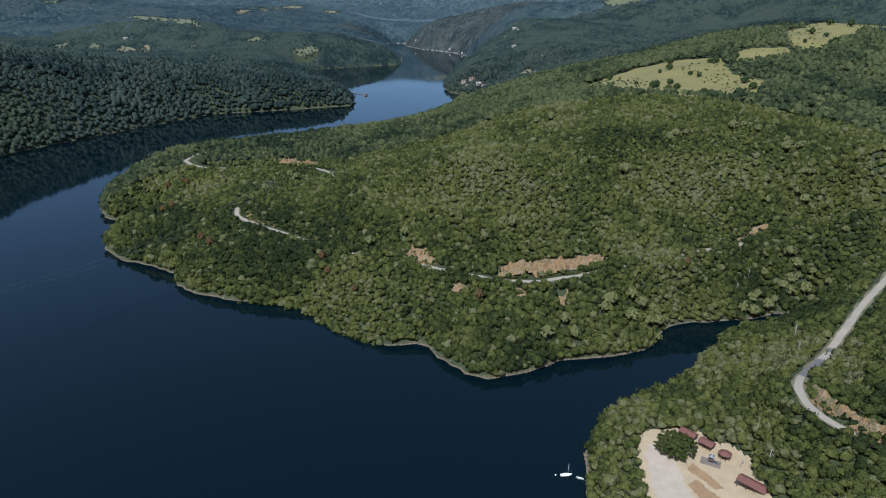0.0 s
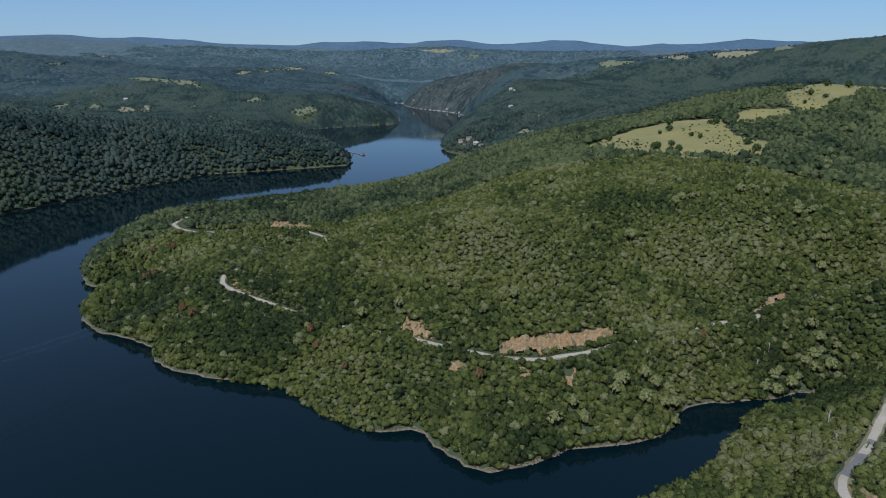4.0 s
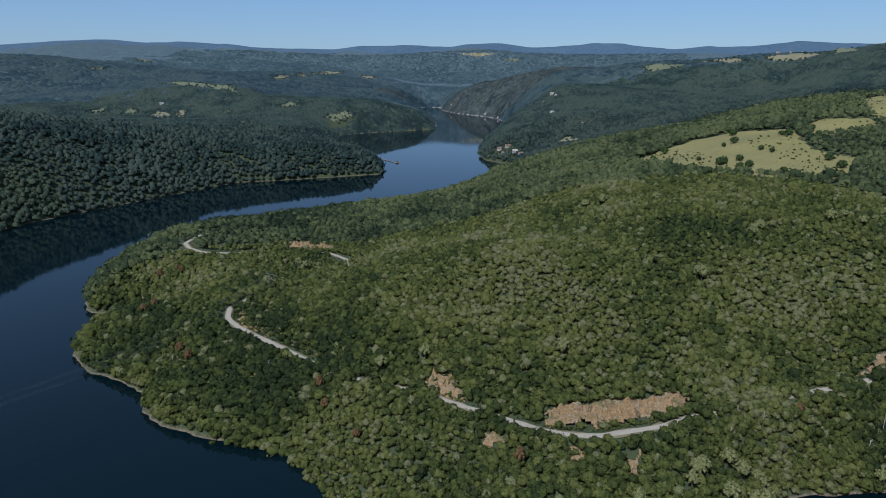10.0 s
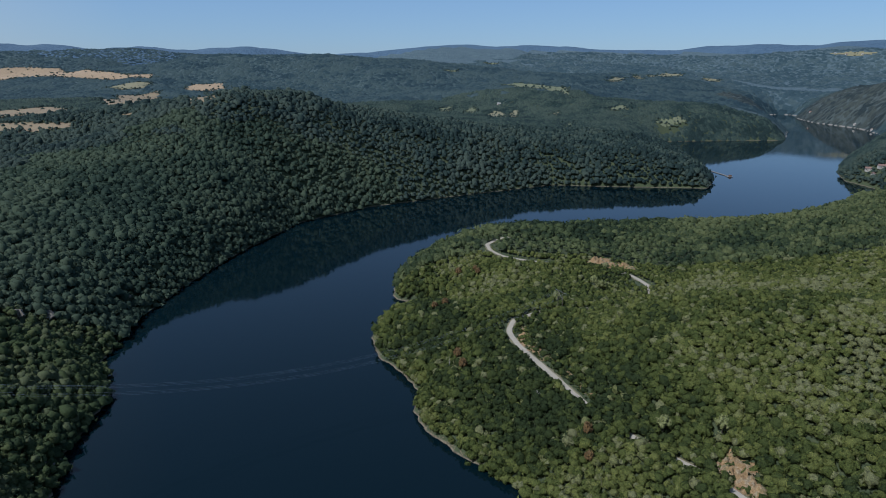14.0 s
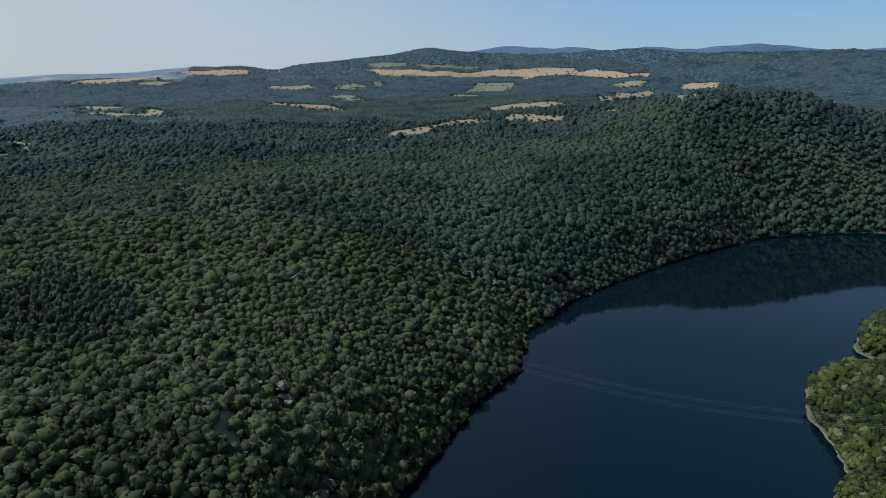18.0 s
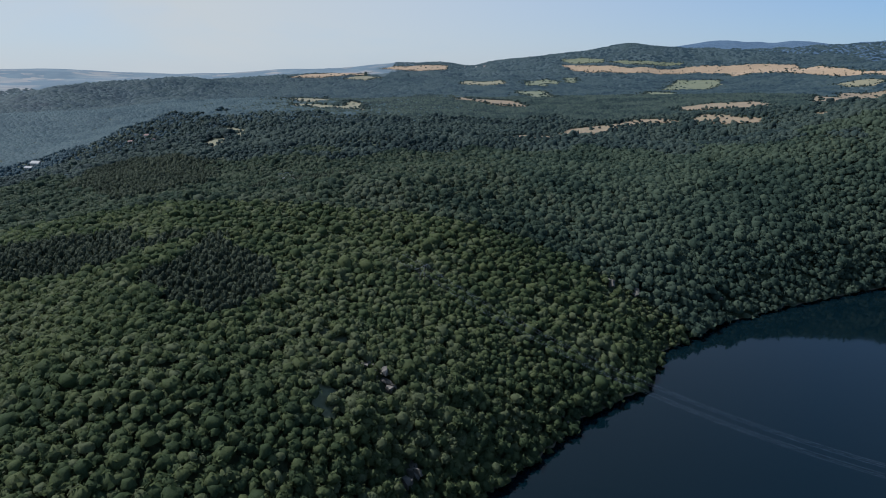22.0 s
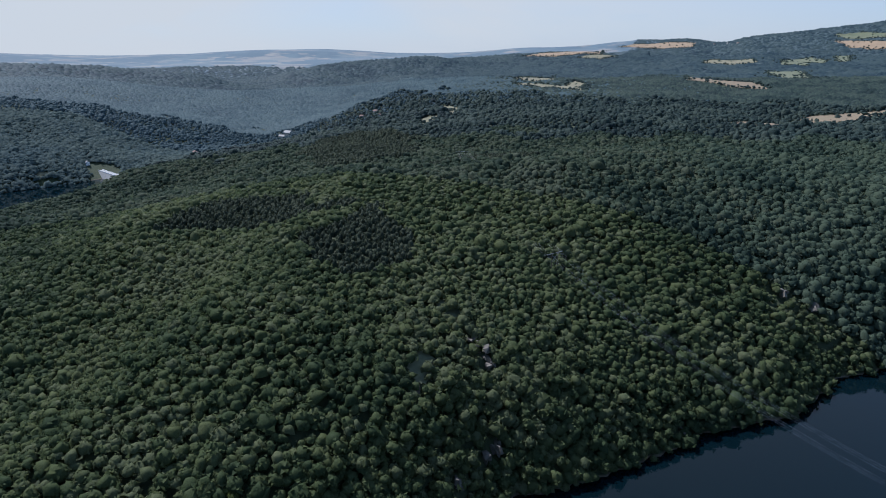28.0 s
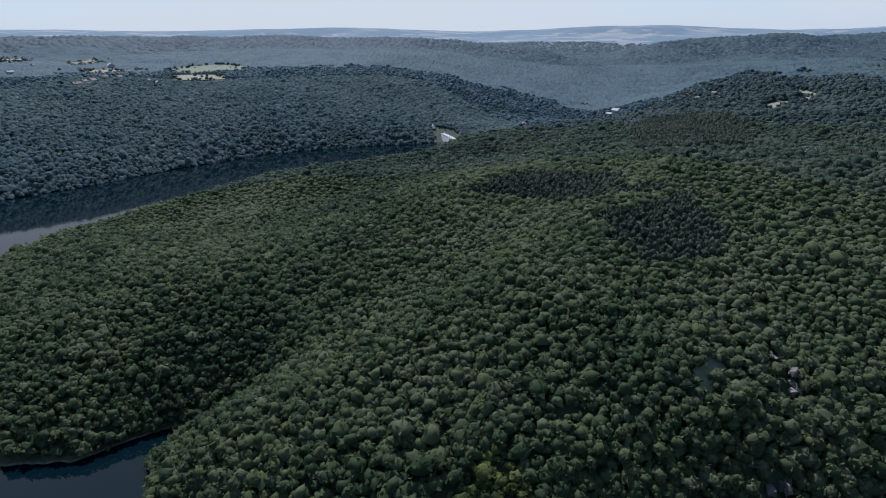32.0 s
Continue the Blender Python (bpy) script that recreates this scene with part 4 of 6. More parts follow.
def wood(name, rng, x, y, crowns, size, mat, label, lift=0.75, stretch=(0.8, 1.15), smooth=False):
    follow = len(crowns[0][0]) < 8
    d = from_shore(x, y)
    m = (d > np.where((x < -300) | (x < -20) & (y < 340), -3.2, np.where((x > 90) & (y < 340), -0.6, 0.0))) & free(x, y)
    x, y = x[m], y[m]
    if len(x) and from_flight(x, y).min() > 700:
        m = in_sight(x, y)
        x, y = x[m], y[m]
    radius = size * rng.uniform(0.66, 1.25, len(x)) * (1 + 0.25 * swell(x, y, 45, 21)) * np.where(rng.uniform(0, 1, len(x)) > 0.93, 1.35, 1.0)
    slope = np.clip(steepness(x, y), 0, 1.3)
    high = rng.uniform(stretch[0], stretch[1], len(x)) * (1 if follow else 1 + np.where((x > -130) & (y > 100), 0.1, 0.18) * slope)
    z = ground_at(x, y) + radius * np.minimum(high, 1.1) * 0.55 + lift * rng.uniform(0.6, 2.2, len(x))
    tint = rng.uniform(0, 1, len(x)) + 0.35 * swell(x, y, 38, 22)
    tint += np.where(x < -60, 0.32, 0.15) * swell(x, y, 85, 25)
    low_belt = np.clip((75 - from_shore(x, y)) / 30, 0, 1) * (y > 225) * (x > -300)
    point = np.clip((-40 - x) / 60, 0, 1) * (y > 350) * (x > -300)
    lower = np.maximum(0.3 * low_belt, point) * (0.8 + 0.4 * swell(x, y, 30, 24))
    tint = np.where(rng.uniform(0, 1, len(x)) > 0.945, 1.6, tint + 0.12 - 0.5 * lower)
    v, f, t = planted(rng, crowns, x, y, z - ground_at(x, y) * follow, radius, high, tint)
    if follow:
        v[:, 2] += ground_at(v[:, 0], v[:, 1])
    return tagged(mesh_object(name, v, f, mat, t, smooth), label, "trees", kind="stuff")


def bush(rng):
    v = [(0, 0, 0.8), (0, 0, -0.6)]
    for k in range(5):
        a, q = 2 * math.pi * k / 5 + rng.uniform(-0.4, 0.4), rng.uniform(0.7, 1.25)
        v.append((q * math.cos(a), q * math.sin(a), rng.uniform(-0.25, 0.35)))
    return np.array(v), np.array([(0, 2 + k, 2 + (k + 1) % 5) for k in range(5)] + [(1, 2 + (k + 1) % 5, 2 + k) for k in range(5)])


def mound(rng):
    """A far crown seen from above: a low leafy dome whose rim dips into its neighbours."""
    v = [(rng.uniform(-0.2, 0.2), rng.uniform(-0.2, 0.2), 0.85)]
    for k in range(6):
        a, q = 2 * math.pi * k / 6 + rng.uniform(-0.3, 0.3), rng.uniform(0.9, 1.3)
        v.append((q * math.cos(a), q * math.sin(a), rng.uniform(-0.9, -0.3)))
    return np.array(v), np.array([(0, 1 + k, 1 + (k + 1) % 6) for k in range(6)])


def dome(rng):
    """A round far crown: a lumpy top and a skirt that dips into its neighbours."""
    v = []
    for out, low, high in ((0.6, 0.45, 0.95), (1.12, -0.7, -0.1)):
        for k in range(4):
            a, q = 2 * math.pi * (k + (out > 1) * 0.5) / 4 + rng.uniform(-0.35, 0.35), out * rng.uniform(0.8, 1.25)
            v.append((q * math.cos(a), q * math.sin(a), rng.uniform(low, high)))
    f = [(0, 1, 2), (0, 2, 3)]
    for k in range(4):
        n = (k + 1) % 4
        f += [(k, 4 + k, n), (n, 4 + k, 4 + n)]
    return np.array(v), np.array(f)


tree_rng = random.Random(4)
near_crowns = [lumpy_crown(tree_rng, 13, 16) for _ in range(14)]
west_crowns = [lumpy_crown(tree_rng, 13, 17) for _ in range(14)]
mid_crowns = [lumpy_crown(tree_rng, 10, 8, ((0.5, 5), (1.1, 7), (1.85, 7))) for _ in range(12)]
far_crowns = [lumpy_crown(tree_rng, 7, 7, ((0.78, 5), (1.75, 6))) for _ in range(12)]
bushes = [bush(tree_rng) for _ in range(8)]
mounds, domes = [mound(tree_rng) for _ in range(8)], [dome(tree_rng) for _ in range(10)]
slope_crowns = [lumpy_crown(tree_rng, 6, 2, ((0.8, 5), (1.75, 5))) for _ in range(10)]
rng = np.random.default_rng(5)
# Haze tints these far leaves: blue is mixed into the dark green.
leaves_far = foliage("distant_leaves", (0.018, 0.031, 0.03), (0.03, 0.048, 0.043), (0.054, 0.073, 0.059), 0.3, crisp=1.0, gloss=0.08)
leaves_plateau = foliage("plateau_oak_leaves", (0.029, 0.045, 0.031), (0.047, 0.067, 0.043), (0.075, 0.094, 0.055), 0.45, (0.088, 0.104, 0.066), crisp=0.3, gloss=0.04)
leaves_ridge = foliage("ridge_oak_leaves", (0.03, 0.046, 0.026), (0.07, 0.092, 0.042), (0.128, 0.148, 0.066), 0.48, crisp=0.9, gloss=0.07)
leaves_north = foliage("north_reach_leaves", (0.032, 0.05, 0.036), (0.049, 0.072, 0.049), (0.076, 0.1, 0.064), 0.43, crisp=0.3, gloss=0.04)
# South bank and slopes: haze is put into the leaf colour, bluer and paler.
hazy_leaves_south = foliage("haze_blue_south_leaves", (0.042, 0.07, 0.08), (0.058, 0.091, 0.1), (0.076, 0.111, 0.115), 0.35, crisp=0.35, gloss=0.08)
hazy_leaves_bank = foliage("haze_blue_bank_leaves", (0.093, 0.13, 0.127), (0.106, 0.143, 0.134), (0.124, 0.159, 0.139), 0.5, crisp=0.2, gloss=0.03)
# Leaf colour shifted to blue to stand for haze over the distance.
leaves_distant = foliage("haze_blue_distant_leaves", (0.024, 0.043, 0.053), (0.034, 0.057, 0.066), (0.054, 0.079, 0.08), 0.3, crisp=0.4, gloss=0.08)

# Farthest leaves paled and blued for haze; the brown scorched ones blued too.
leaves_hazy = foliage("haze_pale_distant_leaves", (0.042, 0.07, 0.084), (0.052, 0.083, 0.097), (0.07, 0.101, 0.108), 0.35, crisp=0.4, gloss=0.05)
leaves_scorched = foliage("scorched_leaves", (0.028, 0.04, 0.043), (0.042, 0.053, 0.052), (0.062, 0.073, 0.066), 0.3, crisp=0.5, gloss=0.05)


def east_side(x, y):
    return (x > -130) & (y > 100) | (y > 345)


def plots(x0, x1, y0, y1, step, low, high, where=None):
    """Places for trees between two distances from the flight's line."""
    x, y = scattered(rng, x0, x1, y0, y1, step)
    d, blur = from_flight(x, y), 60 * swell(x, y, 45, 23)
    m = on_view(x, y) & (d + blur * (low > 500) >= low) & (d + blur * (high > 500) < high)
    if where is not None:
        m &= where(x, y)
    return x[m], y[m]


def joined(a, b):
    return np.concatenate([a[0], b[0]]), np.concatenate([a[1], b[1]])


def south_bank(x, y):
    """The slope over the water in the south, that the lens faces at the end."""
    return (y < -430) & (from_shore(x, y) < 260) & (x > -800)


def west_side(x, y):
    return ~east_side(x, y)


EAST_LABEL, WEST_LABEL = "dense green oak wood on the sunny hillside", "dense dark green oak wood on the steep west bank"
x, y = joined(plots(-300, 420, 100, 620, 3.1, 0, 255, east_side), plots(-200, 300, 120, 420, 4.2, 0, 255, lambda x, y: east_side(x, y) & (steepness(x, y) > 0.5)))
x, y = joined((x, y), plots(-200, 300, 120, 460, 2.3, 0, 390, lambda x, y: east_side(x, y) & (steepness(x, y) > 0.95)))
wood("oak_wood_east", rng, x, y, near_crowns, 2.25, leaves_oak, EAST_LABEL, lift=0.4, stretch=(0.8, 1.2), smooth=True)
x, y = joined(plots(-300, 420, 100, 700, 3.3, 255, 390, east_side), plots(-200, 300, 120, 480, 4.5, 255, 390, lambda x, y: east_side(x, y) & (steepness(x, y) > 0.45)))
wood("oak_wood_hill", rng, x, y, mid_crowns, 2.4, leaves_oak, EAST_LABEL, lift=0.4, stretch=(0.8, 1.2), smooth=True)
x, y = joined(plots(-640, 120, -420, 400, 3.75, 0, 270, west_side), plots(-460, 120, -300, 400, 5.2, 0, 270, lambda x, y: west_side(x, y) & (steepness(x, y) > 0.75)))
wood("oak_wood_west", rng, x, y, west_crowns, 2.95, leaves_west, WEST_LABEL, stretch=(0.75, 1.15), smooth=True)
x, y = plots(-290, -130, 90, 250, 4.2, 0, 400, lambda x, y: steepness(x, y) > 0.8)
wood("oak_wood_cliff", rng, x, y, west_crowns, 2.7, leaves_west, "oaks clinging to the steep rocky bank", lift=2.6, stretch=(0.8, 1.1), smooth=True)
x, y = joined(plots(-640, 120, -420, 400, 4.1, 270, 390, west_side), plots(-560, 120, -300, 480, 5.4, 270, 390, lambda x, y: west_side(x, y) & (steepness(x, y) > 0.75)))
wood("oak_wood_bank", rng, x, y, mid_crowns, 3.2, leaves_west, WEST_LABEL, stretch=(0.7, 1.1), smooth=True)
x, y = joined(plots(-420, 420, -260, 520, 5.2, 0, 215, east_side), plots(-300, 420, 100, 700, 4.4, 0, 390, east_side))
wood("undergrowth", rng, x, y, slope_crowns, 2.2, leaves_oak, "low green bushes and saplings between the trees", lift=0.3, stretch=(0.8, 1.15), smooth=True)
x, y = plots(-640, 120, -420, 400, 4.8, 0, 330, west_side)
wood("bank_undergrowth", rng, x, y, slope_crowns, 2.9, leaves_west, "low green saplings filling the gaps of the west wood", lift=0.9, stretch=(0.8, 1.15), smooth=True)
x, y = joined(plots(-900, 900, -880, 1100, 5.3, 390, 760, lambda x, y: y > -430), plots(-760, 100, -300, 1000, 5.2, 390, 700, lambda x, y: (x < 0) & (from_shore(x, y) < 260) & (steepness(x, y) > 0.3)))
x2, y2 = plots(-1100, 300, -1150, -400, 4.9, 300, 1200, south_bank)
wood("oak_wood_south", rng, x2, y2, far_crowns, 4.5, hazy_leaves_bank, "oak wood on the south bank, haze blue painted into its leaves", lift=0.2, stretch=(0.5, 0.8), smooth=True)
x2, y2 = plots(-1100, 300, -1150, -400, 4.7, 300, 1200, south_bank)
wood("south_bank_bushes", rng, x2, y2, domes, 3.6, hazy_leaves_bank, "low growth under the oaks of the south bank, haze blue painted in", lift=0.0, stretch=(0.6, 0.9), smooth=True)
east = (x > -300 + 0.32 * (y - 500)) & (y > 400)
wood("oak_wood_ridge", rng, x[east], y[east], far_crowns, 4.0, leaves_ridge, "green oak wood on the ridge beyond the roads", smooth=True)
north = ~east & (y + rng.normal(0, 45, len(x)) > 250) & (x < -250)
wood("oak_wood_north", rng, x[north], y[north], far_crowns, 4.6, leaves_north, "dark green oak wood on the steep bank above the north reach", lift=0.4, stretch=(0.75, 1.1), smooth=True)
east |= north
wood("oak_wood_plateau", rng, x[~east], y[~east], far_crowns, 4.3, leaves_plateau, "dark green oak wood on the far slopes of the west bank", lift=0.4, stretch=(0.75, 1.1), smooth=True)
x, y = plots(-1400, 900, -1200, 1600, 6.3, 760, 1200, lambda x, y: ~south_bank(x, y))
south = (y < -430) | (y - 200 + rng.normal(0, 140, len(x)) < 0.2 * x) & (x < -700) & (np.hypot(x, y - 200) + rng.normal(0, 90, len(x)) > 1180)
wood("slope_oak_wood", rng, x[~south], y[~south], slope_crowns, 5.3, leaves_far, "wooded slopes beyond the lake in dark green tinged with painted haze", lift=0.3, stretch=(0.75, 1.1), smooth=True)
wood("slope_south_wood", rng, x[south], y[south], slope_crowns, 4.6, hazy_leaves_south, "wooded slopes above the south bank, haze blue painted into the leaves", lift=0.3, stretch=(0.75, 1.1), smooth=True)
x, y = plots(-2000, 1400, -1700, 2100, 8.2, 1200, 1950)
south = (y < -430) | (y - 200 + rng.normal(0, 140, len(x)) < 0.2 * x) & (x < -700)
wood("far_oak_wood", rng, x[~south], y[~south], mounds, 6.0, leaves_far, "distant wooded hills in dark green tinged with painted haze", lift=0.1, stretch=(0.4, 0.6), smooth=True)
wood("far_south_wood", rng, x[south], y[south], mounds, 6.2, hazy_leaves_south, "distant wooded hills, haze blue painted into the leaves", lift=0.0, stretch=(0.35, 0.5), smooth=True)
x, y = plots(-3600, 2400, -2900, 3400, 17, 1950, 3300)
x2, y2 = plots(-4500, -1500, -300, 3200, 21, 3300, 4450)
m = (x2 < -0.9 * (y2 - 150)) & (y2 > -100)
x, y = joined((x, y), (x2[m], y2[m]))
x, y = joined((x, y), plots(-1700, 1300, 3300, 4350, 21, 3300, 4150))
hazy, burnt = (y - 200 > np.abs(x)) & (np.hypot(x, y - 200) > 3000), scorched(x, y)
wood("hazy_woods", rng, x[hazy], y[hazy], mounds, 10.5, leaves_hazy, "woods on the farthest ridges, painted pale blue-green for haze", lift=0.0, stretch=(0.25, 0.4), smooth=True)
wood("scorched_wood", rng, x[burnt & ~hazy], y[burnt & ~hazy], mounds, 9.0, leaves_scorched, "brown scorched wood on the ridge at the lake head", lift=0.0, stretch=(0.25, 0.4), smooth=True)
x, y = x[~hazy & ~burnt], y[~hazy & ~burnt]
wood("distant_woods", rng, x, y, mounds, 10.5, leaves_distant, "distant woods and hedges, haze blue painted into the leaves", lift=0.0, stretch=(0.25, 0.4), smooth=True)
x, y = scattered(rng, -60, 520, -600, 420, 5.8)
m = ~on_view(x, y) & (from_flight(x, y) < 480)
wood("oak_wood_rear", rng, x[m], y[m], slope_crowns, 4.2, leaves_oak, "green oak wood on the slope behind the picnic ground", smooth=True)


# ---- building helpers for things ----
def part(name, bm, mat, parent, label="", smooth=False):
    """Links a bmesh as one mesh under a thing or a part."""
    me = bpy.data.meshes.new(name)
    bmesh.ops.recalc_face_normals(bm, faces=bm.faces)
    for face in bm.faces:
        face.smooth = smooth
    bm.to_mesh(me)
    bm.free()
    me.materials.append(mat)
    ob = new(name, me)
    ob.parent = parent
    return tagged(ob, label)


def thing(name, m, label, category, group=""):
    ob = new(name)
    ob.matrix_world = m
    ob.empty_display_size = 0.5
    return tagged(ob, label, category, group)


def box(bm, x, y, z, lx, ly, lz, turn=0.0, bevel=0.0, tilt=0.0):
    """A block centred at x, y with its foot at z."""
    m = Matrix.Translation((x, y, z + lz / 2)) @ Matrix.Rotation(turn, 4, "Z") @ Matrix.Rotation(tilt, 4, "Y") @ Matrix.Diagonal((lx, ly, lz, 1))
    made = bmesh.ops.create_cube(bm, size=1, matrix=m)
    if bevel:
        edges = list({e for v in made["verts"] for e in v.link_edges})
        bmesh.ops.bevel(bm, geom=edges, offset=bevel, segments=1, affect="EDGES")
    return bm


def rod(bm, a, b, r0, r1, sides=8):
    a, b = Vector(a), Vector(b)
    m = Matrix.Translation((a + b) / 2) @ (b - a).to_track_quat("Z", "Y").to_matrix().to_4x4()
    bmesh.ops.create_cone(bm, cap_ends=True, segments=sides, radius1=r0, radius2=r1, depth=(b - a).length, matrix=m)
    return bm


def plain(name, colour, rough=0.8, scale=1.5, vary=0.25, metal=0.0, relief=0.0):
    """A painted, sawn or mineral surface with grain and blotches."""
    m, nodes, links, p = material(name)
    n, big = noise_node(nodes, links, scale, 6), noise_node(nodes, links, scale / 9, 3)
    dark, light = tuple(c * (1 - vary) for c in colour), tuple(min(1, c * (1 + vary)) for c in colour)
    fine = ramp(nodes, links, n.outputs[0], [(0.3, dark), (0.7, light)])
    wide = ramp(nodes, links, big.outputs[0], [(0.3, dark), (0.7, light)])
    links.new(mix(nodes, links, 0.45, fine, wide), p.inputs["Base Color"])
    p.inputs["Roughness"].default_value, p.inputs["Metallic"].default_value = rough, metal
    if relief:
        bump(nodes, links, n.outputs[0], p, 0.7, relief)
    return m


def field_material(name, a, b, c, furrows=0.0):
    """Grass or stubble: patches over tens of metres, tufts and, if ploughed, faint furrows."""
    m, nodes, links, p = material(name)
    big, fine = noise_node(nodes, links, 0.025, 4), noise_node(nodes, links, 0.5, 6)
    wide = ramp(nodes, links, big.outputs[0], [(0.3, a), (0.5, b), (0.72, c)])
    tuft = ramp(nodes, links, fine.outputs[0], [(0.35, tuple(v * 0.6 for v in b)), (0.6, tuple(min(1, v * 1.25) for v in b))])
    colour = mix(nodes, links, 0.4, wide, tuft)
    if furrows:
        w = nodes.new("ShaderNodeTexWave")
        w.inputs["Scale"].default_value, w.inputs["Distortion"].default_value = 0.12, 2.0
        links.new(nodes.new("ShaderNodeTexCoord").outputs["Object"], w.inputs["Vector"])
        colour = mix(nodes, links, furrows, colour, w.outputs[0], "MULTIPLY")
    links.new(colour, p.inputs["Base Color"])
    p.inputs["Roughness"].default_value = 0.95
    bump(nodes, links, fine.outputs[0], p, 0.6, 0.3)
    return m


def earth_material():
    """A road cutting: orange earth, paler broken rock and thin dry grass in patches."""
    m, nodes, links, p = material("bare_orange_earth")
    big, mid, fine = noise_node(nodes, links, 0.11, 4), noise_node(nodes, links, 0.4, 5, rough=0.7), noise_node(nodes, links, 1.6, 5, rough=0.75)
    earth = ramp(nodes, links, fine.outputs[0], [(0.32, (0.09, 0.055, 0.025)), (0.5, (0.24, 0.15, 0.063)), (0.68, (0.335, 0.23, 0.11))])
    rock = ramp(nodes, links, fine.outputs[0], [(0.35, (0.09, 0.066, 0.038)), (0.55, (0.25, 0.195, 0.115)), (0.7, (0.4, 0.325, 0.205))])
    grass = ramp(nodes, links, fine.outputs[0], [(0.35, (0.05, 0.06, 0.02)), (0.65, (0.17, 0.15, 0.065))])
    a = mix(nodes, links, ramp(nodes, links, mid.outputs[0], [(0.5, (0, 0, 0)), (0.6, (1, 1, 1))]), earth, rock)
    links.new(mix(nodes, links, ramp(nodes, links, big.outputs[0], [(0.52, (0, 0, 0)), (0.6, (0.8, 0.8, 0.8))]), a, grass), p.inputs["Base Color"])
    p.inputs["Roughness"].default_value = 0.95
    bump(nodes, links, fine.outputs[0], p, 0.9, 0.7)
    return m


meadow_mat = field_material("dry_meadow_grass", (0.112, 0.108, 0.03), (0.158, 0.14, 0.042), (0.2, 0.168, 0.056))
stubble_mat = field_material("ripe_grain_field", (0.245, 0.17, 0.095), (0.3, 0.215, 0.122), (0.27, 0.185, 0.106), 0.25)
brown_mat = field_material("ploughed_field", (0.165, 0.12, 0.068), (0.205, 0.152, 0.085), (0.18, 0.15, 0.075), 0.25)
clearing_mat = field_material("dry_clearing_grass", (0.12, 0.115, 0.06), (0.155, 0.142, 0.078), (0.185, 0.16, 0.09))
pasture_mat = field_material("green_pasture", (0.075, 0.09, 0.045), (0.105, 0.115, 0.058), (0.13, 0.128, 0.07))
cut_mat = earth_material()
sand_mat = plain("trodden_pale_sand", (0.36, 0.28, 0.168), 0.95, 0.25, 0.2, relief=0.05)
dirt_mat = plain("brown_dirt", (0.25, 0.16, 0.08), 0.95, 0.4, 0.25)
road_mat = plain("worn_pale_asphalt", (0.275, 0.24, 0.182), 0.9, 0.8, 0.2)
patch_mat = plain("fresh_asphalt_patch", (0.115, 0.11, 0.105), 0.9, 0.8, 0.2)
verge_mat = plain("dry_gravel_verge", (0.13, 0.115, 0.06), 0.95, 0.7, 0.35, relief=0.1)
rock_mat = plain("grey_rock", (0.12, 0.105, 0.08), 0.9, 0.5, 0.6, relief=0.3)
stone_mat = plain("shore_stone", (0.15, 0.115, 0.07), 0.9, 1.2, 0.4)
bark_mat = plain("oak_bark", (0.1, 0.08, 0.06), 0.95, 4, 0.4, relief=0.05)
deadwood_mat = plain("bleached_dead_wood", (0.34, 0.31, 0.27), 0.9, 3, 0.3)
rust_roof_mat = plain("red_brown_roof_sheet", (0.13, 0.052, 0.036), 0.7, 1.2, 0.25)
wood_mat = plain("brown_stained_timber", (0.13, 0.075, 0.045), 0.8, 5, 0.35)
white_mat = plain("white_paint", (0.78, 0.78, 0.76), 0.45, 2, 0.06)
plaster_mat = plain("pale_plaster", (0.34, 0.32, 0.28), 0.9, 0.8, 0.12)
tile_mat = plain("clay_roof_tiles", (0.17, 0.105, 0.082), 0.85, 0.9, 0.3)
concrete_mat = plain("pale_concrete", (0.34, 0.325, 0.29), 0.9, 0.3, 0.2)
steel_mat = plain("galvanised_steel", (0.42, 0.43, 0.44), 0.4, 6, 0.15, metal=0.9)
glass_mat = plain("dark_window_glass", (0.03, 0.035, 0.04), 0.1, 3, 0.1)
blue_mat = plain("grey_paint", (0.12, 0.12, 0.15), 0.5, 3, 0.15)
pier_mat = plain("weathered_grey_planks", (0.15, 0.14, 0.125), 0.9, 2, 0.3)
rubber_mat = plain("dark_rubber_mat", (0.16, 0.13, 0.1), 0.9, 2, 0.3)


def drape(name, ring, step, lift, mat, label, category, wobble=0.5):
    """A patch that lies on the ground within a ring of places, with an uneven edge."""
    ring = np.array(ring, float)
    low, high = ring.min(0) - step, ring.max(0) + step
    xs, ys = np.arange(low[0], high[0] + step, step), np.arange(low[1], high[1] + step, step)
    x, y = np.meshgrid(xs, ys)
    cx, cy = (x[:-1, :-1] + x[1:, 1:]) / 2, (y[:-1, :-1] + y[1:, 1:]) / 2
    cx, cy = cx + wobble * step * 2 * swell(cx, cy, step * 5, 31), cy + wobble * step * 2 * swell(cx, cy, step * 5, 32)
    keep = inside(cx, cy, ring)
    k = (np.arange(x.shape[0] - 1)[:, None] * x.shape[1] + np.arange(x.shape[1] - 1)).astype(np.int64)
    faces = np.stack([k, k + 1, k + x.shape[1] + 1, k + x.shape[1]], -1)[keep]
    x2, y2 = x + 0.3 * step * swell(x, y, step * 2.2, 33), y + 0.3 * step * swell(x, y, step * 2.2, 34)
    v, f = used_only(np.stack([x2, y2, ground_at(x2, y2) + lift], -1).reshape(-1, 3), faces)
    return tagged(mesh_object(name, v, f, mat, smooth=True), label, category, kind="structure")


